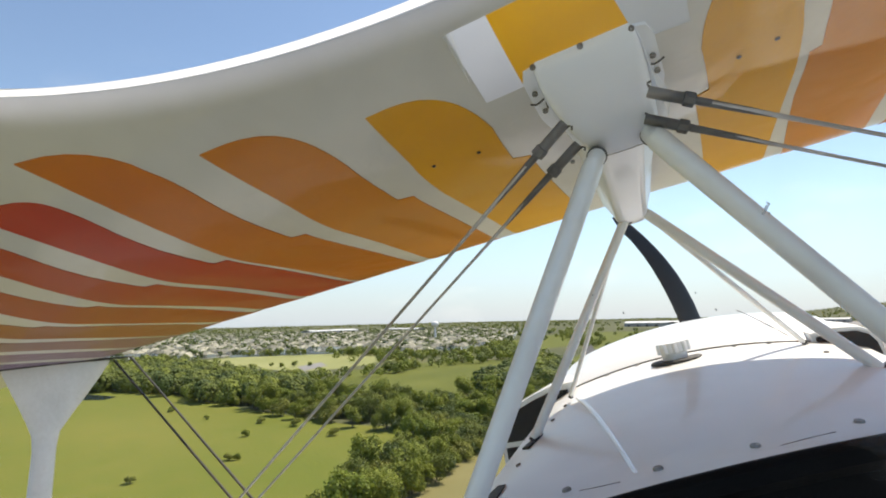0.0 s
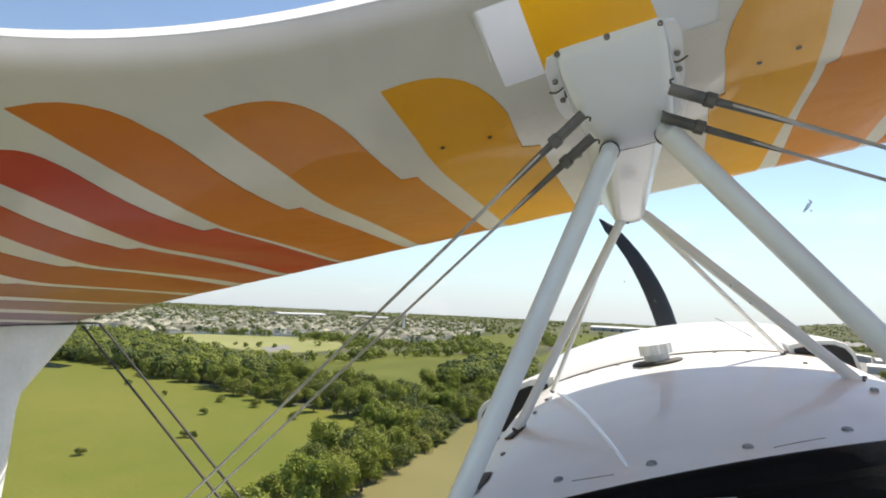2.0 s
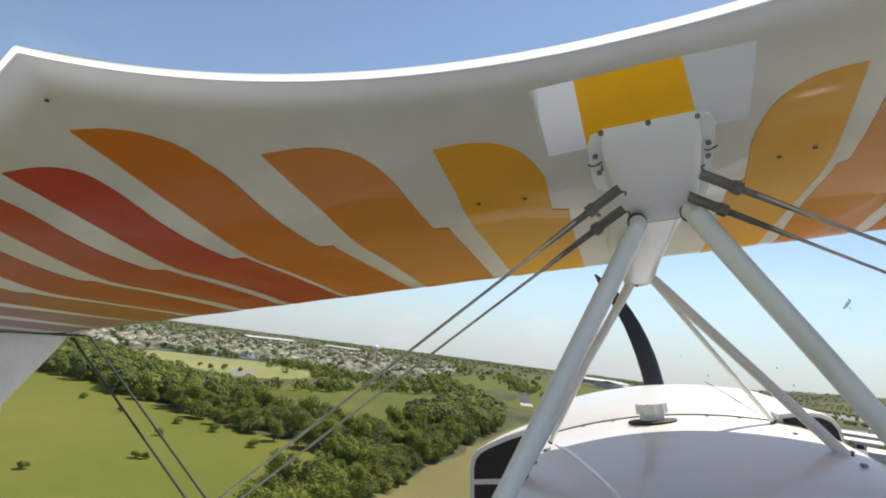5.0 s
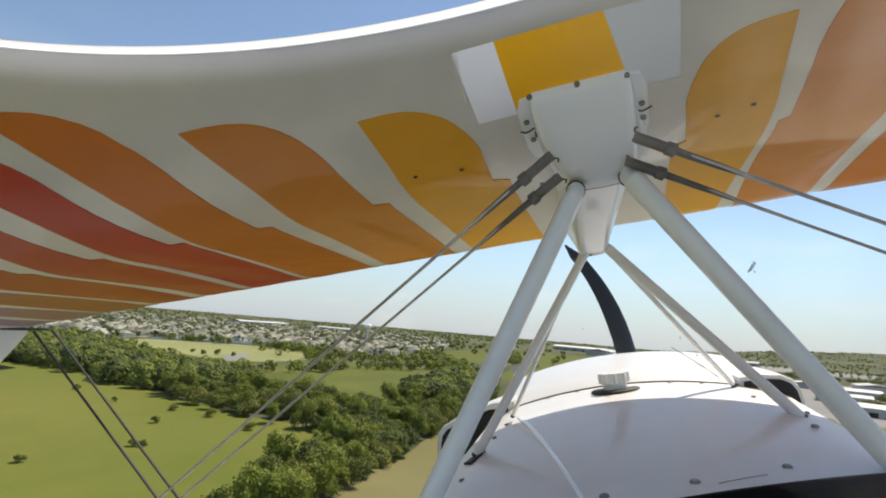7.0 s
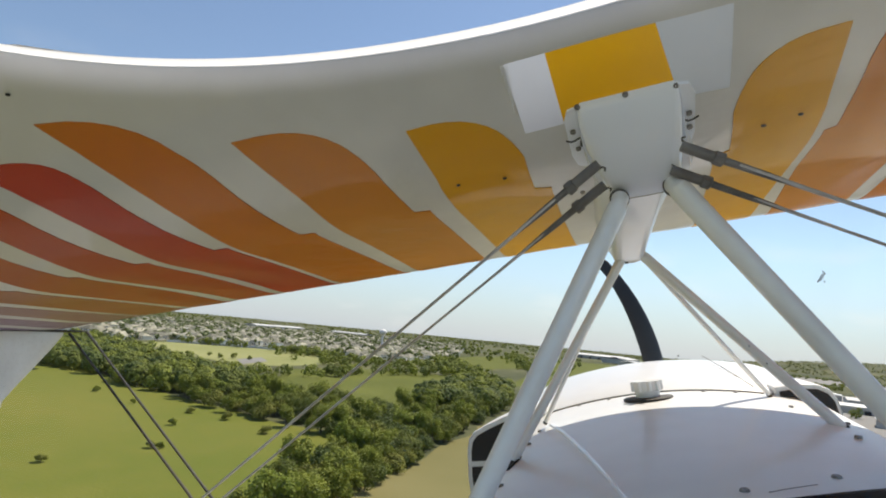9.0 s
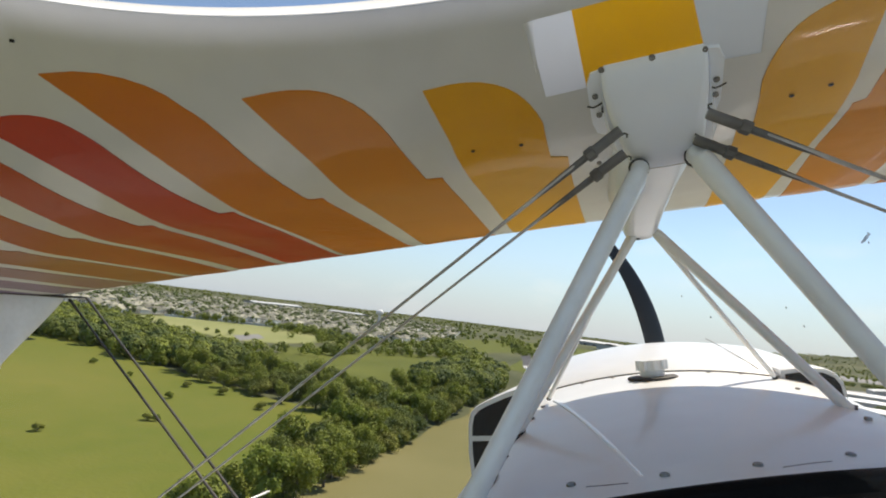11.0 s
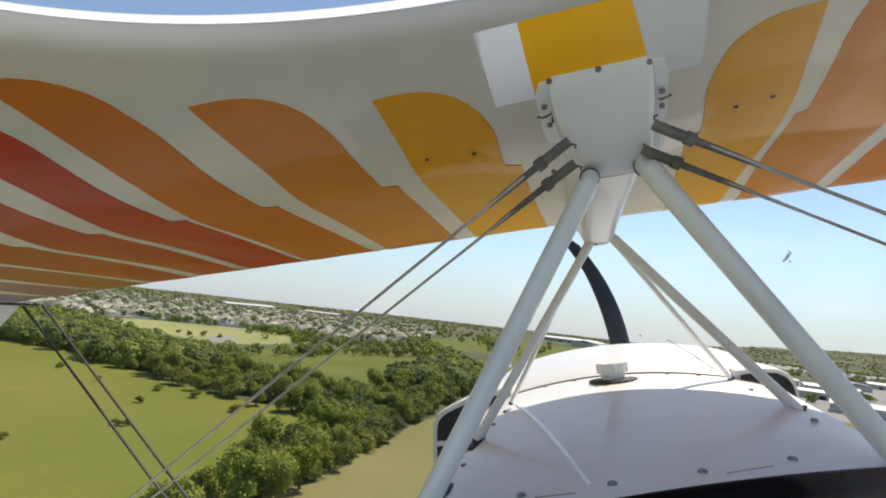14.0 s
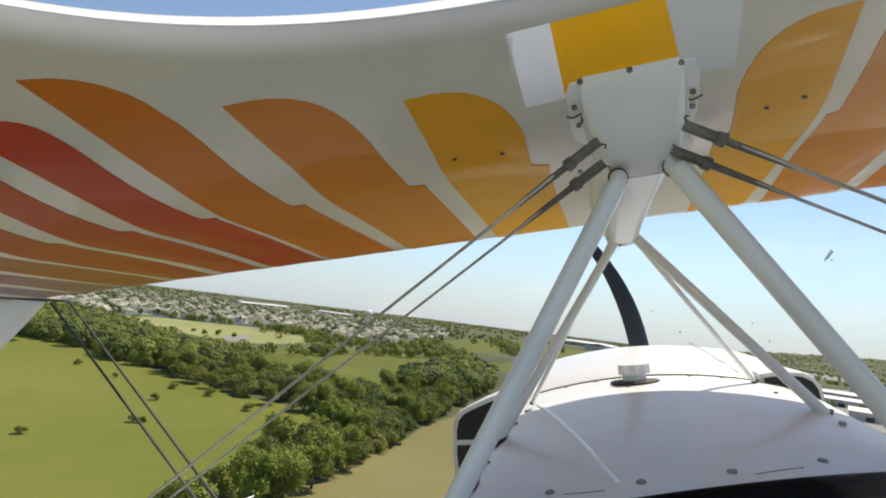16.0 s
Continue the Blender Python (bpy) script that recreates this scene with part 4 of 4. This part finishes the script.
def grove(name, pts, label, size=(5.0, 9.0), tufts=46, leaf=1.25, mats=(LEAF, LEAF2)):
    """Many far trees in one mesh."""
    for j, mt in enumerate(mats):
        verts, faces = [], []
        r = random.Random(len(pts) + j)
        for i, (x, y) in enumerate(pts):
            if i % len(mats) != j:
                continue
            h = r.uniform(*size)
            c = Vector((x, y, rise(x, y) + h * 0.52))
            for q in range(tufts):
                d = Vector((r.gauss(0, 1), r.gauss(0, 1), r.gauss(0.2, 0.9))).normalized()
                p = c + Vector((d.x * h * 0.48, d.y * h * 0.48, d.z * h * 0.46)) * r.uniform(0.7, 1.1)
                p.z = max(p.z, c.z - h * 0.45)
                a = d.orthogonal().normalized()
                a.rotate(Matrix.Rotation(r.uniform(0, 6.3), 3, d))
                b = d.cross(a)
                s = leaf * r.uniform(0.6, 1.3) * h / 8
                k = len(verts)
                verts += [p - a * s, p - b * s * 0.7, p + a * s, p + b * s * 0.8, p + d * s * 0.4]
                faces += [(k, k + 1, k + 4), (k + 1, k + 2, k + 4), (k + 2, k + 3, k + 4), (k + 3, k, k + 4)]
        me = bpy.data.meshes.new(name)
        me.from_pydata([tuple(v) for v in verts], [], faces)
        me.materials.append(mt)
        tagged(new(name, me), label, "trees", kind="stuff")


grove("tree_belt", near[300:], "far end of the dense green tree belts", (5.5, 10.5), 150, 0.95, (LEAF, LEAF2, LEAF5))
strips = []
for (x0, y0), (x1, y1), w, n in (((-214, 277), (-140, 493), 16, 46), ((-215, 262), (-345, 318), 8, 16), ((-257, 406), (-170, 547), 22, 50), ((-108, 427), (-181, 550), 18, 60),
                                 ((-340, 284), (-483, 366), 40, 120), ((-170, 556), (-257, 704), 22, 60), ((-108, 617), (-257, 1173), 22, 120), ((-335, 458), (-263, 699), 30, 50), ((-238, 479), (-340, 491), 10, 40), ((135, 713), (173, 1032), 12, 36), ((42, 787), (404, 1449), 16, 60), ((460, 1528), (1280, 1696), 20, 80), ((264, 404), (135, 384), 5, 16), ((-446, 456), (-300, 536), 3, 34), ((180, 1120), (760, 1250), 34, 190), ((560, 980), (1200, 1150), 30, 120), ((190, 640), (280, 640), 4, 14), ((150, 520), (215, 530), 3, 8), ((320, 780), (500, 860), 8, 26)):
    for i in range(n):
        t = rng.random()
        strips.append((x0 + (x1 - x0) * t + rng.gauss(0, w * 0.5), y0 + (y1 - y0) * t + rng.gauss(0, w * 0.5)))
grove("hedge_trees", strips, "rows of green trees between the fields", (5, 9), 46)
TOWN = [(-262, 520), (-300, 540), (-364, 532), (-414, 500), (-458, 452), (-476, 402), (-560, 400), (-900, 540), (-1350, 1000), (-1150, 1500), (-760, 1750), (-450, 1450), (-238, 718)]
wild = []
for i in range(5200):
    a = radians(rng.uniform(-70, 40))
    d = 700 + 3900 * rng.random() ** 0.8
    p = (math.sin(a) * d, math.cos(a) * d)
    if inside(p, TOWN) and rng.random() < 0.75:
        continue
    if p[0] > -0.1 * p[1] and d < 1500:
        continue
    if noise.noise(Vector((p[0] * 0.0022, p[1] * 0.0022, 3.0))) > -0.12:
        wild.append(p)
for i in range(2600):
    a, d = radians(rng.uniform(2, 48)), rng.uniform(2000, 4850)
    p = (math.sin(a) * d, math.cos(a) * d)
    if noise.noise(Vector((p[0] * 0.0016, p[1] * 0.0042, 9.0))) > 0.02:
        wild.append(p)
grove("far_woods", wild, "distant woods and garden trees towards the horizon", (5, 9), 14, 2.6)

# ---- houses ----
def house_meshes(w, d, h, rise, wing_w):
    wall = box(-w / 2, w / 2, -d / 2, d / 2, 0, h)
    me = bpy.data.meshes.new("tmp")
    add = box(-w / 2 + 0.6, -w / 2 + 0.6 + wing_w, -d / 2 - 3.2, -d / 2 + 0.1, 0, h * 0.72)
    add.to_mesh(me)
    wall.from_mesh(me)
    add.free()
    bpy.data.meshes.remove(me)
    def hip(x0, x1, y0, y1, z, up):
        e = 0.45
        x0, x1, y0, y1 = x0 - e, x1 + e, y0 - e, y1 + e
        s = min(x1 - x0, y1 - y0) / 2
        if x1 - x0 >= y1 - y0:
            r0, r1 = (x0 + s * 0.9, (y0 + y1) / 2), (x1 - s * 0.9, (y0 + y1) / 2)
        else:
            r0, r1 = ((x0 + x1) / 2, y0 + s * 0.9), ((x0 + x1) / 2, y1 - s * 0.9)
        v = [(x0, y0, z), (x1, y0, z), (x1, y1, z), (x0, y1, z), (r0[0], r0[1], z + up), (r1[0], r1[1], z + up), (x0, y0, z - 0.25), (x1, y0, z - 0.25), (x1, y1, z - 0.25), (x0, y1, z - 0.25)]
        if x1 - x0 >= y1 - y0:
            f = [(0, 1, 5, 4), (1, 2, 5), (2, 3, 4, 5), (3, 0, 4)]
        else:
            f = [(0, 1, 4), (1, 2, 5, 4), (2, 3, 5), (3, 0, 4, 5)]
        return v, f + [(6, 7, 1, 0), (7, 8, 2, 1), (8, 9, 3, 2), (9, 6, 0, 3), (9, 8, 7, 6)]
    v1, f1 = hip(-w / 2, w / 2, -d / 2, d / 2, h, rise)
    v2, f2 = hip(-w / 2 + 0.6, -w / 2 + 0.6 + wing_w, -d / 2 - 3.2, -d / 2 + 2.5, h * 0.72, rise * 0.6)
    k = len(v1)
    verts, faces = v1 + v2, f1 + [tuple(i + k for i in f) for f in f2]
    wm = bpy.data.meshes.new("wall")
    wall.to_mesh(wm)
    wall.free()
    wm.materials.append(STUCCO)
    rm = bpy.data.meshes.new("roof")
    rm.from_pydata(verts, [], faces)
    rm.materials.append(SHINGLE)
    return wm, rm


HOUSES = [house_meshes(15, 11, 5.8, 3.2, 6.0), house_meshes(16, 10, 4.2, 3.0, 6.5), house_meshes(13, 12, 6.0, 3.4, 5.0), house_meshes(17, 11, 4.4, 3.2, 7.0)]
def pane_mesh(w, h):
    bm = box(-w / 2, w / 2, -0.05, 0.06, 0, h, 0.02, 1)
    me = bpy.data.meshes.new("window")
    bm.to_mesh(me)
    bm.free()
    me.materials.append(PANE)
    return me
PANES = pane_mesh(1.5, 1.5)
# two rows of houses back to back, then a street, over and over
LANE = radians(-6)
along, across = Vector((math.cos(LANE), math.sin(LANE))), Vector((-math.sin(LANE), math.cos(LANE)))
spots, facing, lanes = [], {}, []
for r in range(-20, 75):
    for i in range(-150, 60):
        for k, off in ((0, 0.0), (1, 19.0)):
            q = along * (i * 17.5 + 5 * (r % 3)) + across * (r * 46.0 + off)
            p = (q.x + rng.gauss(0, 1.0), q.y + rng.gauss(0, 1.5))
            if inside(p, TOWN) and rng.random() < 0.84 and i % 13:
                spots.append(p)
                facing[p] = math.degrees(LANE) + (0 if k == 0 else 180) + rng.gauss(0, 3) + (90 if rng.random() < 0.5 else 0)
    ends = [i for i in range(-150, 60) if inside(tuple(along * (i * 17.5) + across * (r * 46.0 - 13.5)), TOWN)]
    if len(ends) > 2:
        lanes.append((along * (ends[0] * 17.5) + across * (r * 46.0 - 13.5), along * (ends[-1] * 17.5) + across * (r * 46.0 - 13.5)))
bm = bmesh.new()
for p, q in lanes:
    bm.faces.new([bm.verts.new((v.x, v.y, 0.3)) for v in (p - across * 3.6, q - across * 3.6, q + across * 3.6, p + across * 3.6)])
tagged(part("town_streets", bm, ROAD, None, "", 1), "pale concrete streets between the rows of houses", "street", kind="structure")
spots.sort(key=lambda p: math.hypot(*p))
for i, (x, y) in enumerate(spots[:240]):
    wm, rm = HOUSES[rng.randrange(4)]
    turn = facing[(x, y)]
    hs = thing("house", rng.choice(("two-storey suburban house with a hipped grey roof", "suburban house with pale walls and a brown hipped roof")), "house", pose(x, y, 0, 0, 0, turn) @ Matrix.Scale(rng.uniform(0.84, 1.02), 4), "houses of the town")
    part("wall", None, None, hs, mesh=wm)
    part("roof", None, None, hs, mesh=rm)
    if i < 150:
        back = max(v.co.y for v in wm.vertices)
        tall = max(v.co.z for v in wm.vertices) > 5
        for q in (-4, 0, 4):
            part("window", None, None, hs, mesh=PANES).location = (q, back + 0.02, 1.0)
        for q in (2.2, 5.0):
            for z in (1.0, 3.7) if tall else (1.0,):
                part("window", None, None, hs, mesh=PANES).location = (q, -back - 0.02, z)
me_v, me_f, rf_v, rf_f = [], [], [], []
for x, y in spots[240:4600]:
    a = radians(facing[(x, y)])
    c, s = math.cos(a), math.sin(a)
    w, d, h, up = rng.uniform(5.2, 7.4), rng.uniform(4.2, 5.4), rng.choice((3.2, 3.6, 5.2, 5.6)), rng.uniform(1.8, 2.8)
    k = len(me_v)
    R2 = lambda u, v, z: (x + c * u - s * v, y + s * u + c * v, z)
    me_v += [R2(u, v, z) for z in (0, h) for u, v in ((-w, -d), (w, -d), (w, d), (-w, d))]
    me_f += [(k + i, k + (i + 1) % 4, k + 4 + (i + 1) % 4, k + 4 + i) for i in range(4)]
    k = len(rf_v)
    rf_v += [R2(u, v, h) for u, v in ((-w - 0.5, -d - 0.5), (w + 0.5, -d - 0.5), (w + 0.5, d + 0.5), (-w - 0.5, d + 0.5))] + [R2(-w * 0.45, 0, h + up), R2(w * 0.45, 0, h + up)]
    rf_f += [(k, k + 1, k + 5, k + 4), (k + 1, k + 2, k + 5), (k + 2, k + 3, k + 4, k + 5), (k + 3, k, k + 4)]
FARWALL = material("far_house_wall", (0.95, 0.93, 0.86), (0.76, 0.70, 0.58), 0.85, scale=0.5, fine=6, per_island=0.8, spread=0.8)
FARROOF = material("far_house_roof", (0.41, 0.39, 0.295), (0.115, 0.114, 0.085), 0.9, scale=0.6, fine=8, per_island=0.8, spread=0.8)
for nm, v, f, mt, lb in (("far_house_walls", me_v, me_f, FARWALL, "pale walls of the distant town houses"), ("far_house_roofs", rf_v, rf_f, FARROOF, "grey and brown roofs of the distant town")):
    me = bpy.data.meshes.new(nm)
    me.from_pydata(v, [], f)
    me.materials.append(mt)
    tagged(new(nm, me), lb, "houses", kind="stuff")
grove("garden_trees", [(x + rng.uniform(-10, 10), y + rng.uniform(-10, 10)) for x, y in spots[:4600] for q in range(2) if rng.random() < 0.75], "garden trees between the town houses", (5.8, 10.0), 18, 1.8, (LEAF5,))

# pale boundary wall along the edge of the town
pts = [Vector(p) for p in ((-449, 448), (-410, 489), (-362, 522), (-296, 530), (-262, 505))]
wall_thing = thing("boundary_wall", "pale concrete wall between the mown field and the town", "wall", kind="structure")
for p, q in zip(pts, pts[1:]):
    c = (p + q) / 2
    w = part("panel", box(-(q - p).length / 2, (q - p).length / 2, -0.15, 0.15, 0, 2.2, 0.05, 1), SHEET, wall_thing, scale=1, smooth=False)
    w.matrix_world = pose(c.x, c.y, 0, 0, 0, math.degrees(math.atan2(q.y - p.y, q.x - p.x)))

for k in range(15):
    c = pts[0].lerp(pts[1], k / 4) if k < 4 else pts[1].lerp(pts[2], (k - 4) / 4) if k < 8 else pts[2].lerp(pts[3], (k - 8) / 5) if k < 13 else pts[3].lerp(pts[4], (k - 13) / 2)
    plant((c.x - 3.0 + rng.gauss(0, 1.5), c.y + 6.0 + rng.gauss(0, 1.0)), rng.choice((1, 5)), rng.uniform(0.42, 0.62), "dark round tree behind the pale boundary wall", "trees behind the boundary wall")

# water tower
wt = thing("water_tower", "white water tower on a slim column above the town", "water tower", pose(-379, 797, 0) @ Matrix.Scale(0.62, 4))
part("column", tube([(0, 0, 0), (0, 0, 6), (0, 0, 38)], [4.5, 2.8, 2.6], 20, 1, (1, 0, 0)), SHEET, wt, scale=1)
part("tank", tube([(0, 0, 36), (0, 0, 39), (0, 0, 43), (0, 0, 47), (0, 0, 50), (0, 0, 51)], [3, 7.5, 9.5, 8.5, 4.5, 0.8], 28, 1, (1, 0, 0)), SHEET, wt, scale=1)

# low warehouses beyond the runway
TIN = material("pale_metal_roof", (0.72, 0.72, 0.70), (0.46, 0.45, 0.42), 0.5, scale=0.04, fine=0.5, per_object=0.6, spread=0.7)
SIDING = material("warehouse_siding", (0.52, 0.50, 0.46), (0.30, 0.29, 0.27), 0.7, scale=0.06, fine=0.7, per_object=0.6, spread=0.7)


def warehouse(x, y, w, d, h, turn):
    """A long hall with a shallow pitched roof and dark doors on one long side."""
    wh = thing("warehouse", "long low warehouse with a pale, shallow pitched metal roof", "warehouse", pose(x, y, 0, 0, 0, turn), "warehouses by the airfield")
    part("wall", box(-w / 2, w / 2, -d / 2, d / 2, 0, h), SIDING, wh, scale=1, smooth=False)
    up, e = d * 0.07, 0.6
    rings = [[(q, -d / 2 - e, h), (q, 0, h + up), (q, d / 2 + e, h), (q, d / 2 + e, h + 0.35), (q, 0, h + up + 0.35), (q, -d / 2 - e, h + 0.35)] for q in (-w / 2 - e, w / 2 + e)]
    part("roof", loft(rings), TIN, wh, scale=1, smooth=False)
    n = max(1, int(w / 22))
    for k in range(n):
        c = -w / 2 + w * (k + 0.5) / n
        part("door", box(c - 2.4, c + 2.4, -d / 2 - 0.12, -d / 2 + 0.1, 0, min(4.5, h * 0.6)), VOID, wh, scale=1, smooth=False)


for x, y, w, d, h in ((-28, 1298, 90, 40, 9), (99, 1570, 120, 60, 10), (319, 1904, 100, 50, 9), (-56, 1523, 140, 60, 11), (214, 2066, 160, 70, 11), (-132, 1731, 150, 60, 10), (832, 2000, 110, 50, 9),
                      (-900, 1250, 170, 40, 10), (-760, 1400, 120, 40, 9), (170, 463, 46, 30, 6), (262, 560, 52, 34, 7), (178, 585, 40, 26, 6), (350, 725, 66, 42, 8), (222, 706, 50, 32, 6),
                      (460, 924, 76, 46, 9), (300, 880, 60, 36, 7), (235, 480, 34, 22, 5), (330, 620, 40, 24, 5), (415, 800, 50, 30, 6), (205, 800, 42, 26, 6), (390, 1000, 60, 34, 7), (560, 880, 60, 34, 7)):
    warehouse(x, y, w, d, h, rng.choice((-14, -8, 74, 80)) + rng.uniform(-6, 6))
sheet("concrete_apron", [(135, 1370), (896, 1792), (1000, 2000), (499, 2180), (173, 1949)], 0.12, ROAD, "pale concrete yards between the warehouses", "yard", 6.0)
sheet("works_yard", [(115, 384), (654, 528), (752, 1152), (404, 1060), (173, 871), (135, 624)], 0.26, ROAD, "pale concrete yard round the near warehouses", "yard", 4.0)
sheet("service_road", [(-19, 630), (-13, 633), (1120, 1888), (1120, 1901)], 0.2, ROAD, "pale road past the airfield", "road", 0.5)
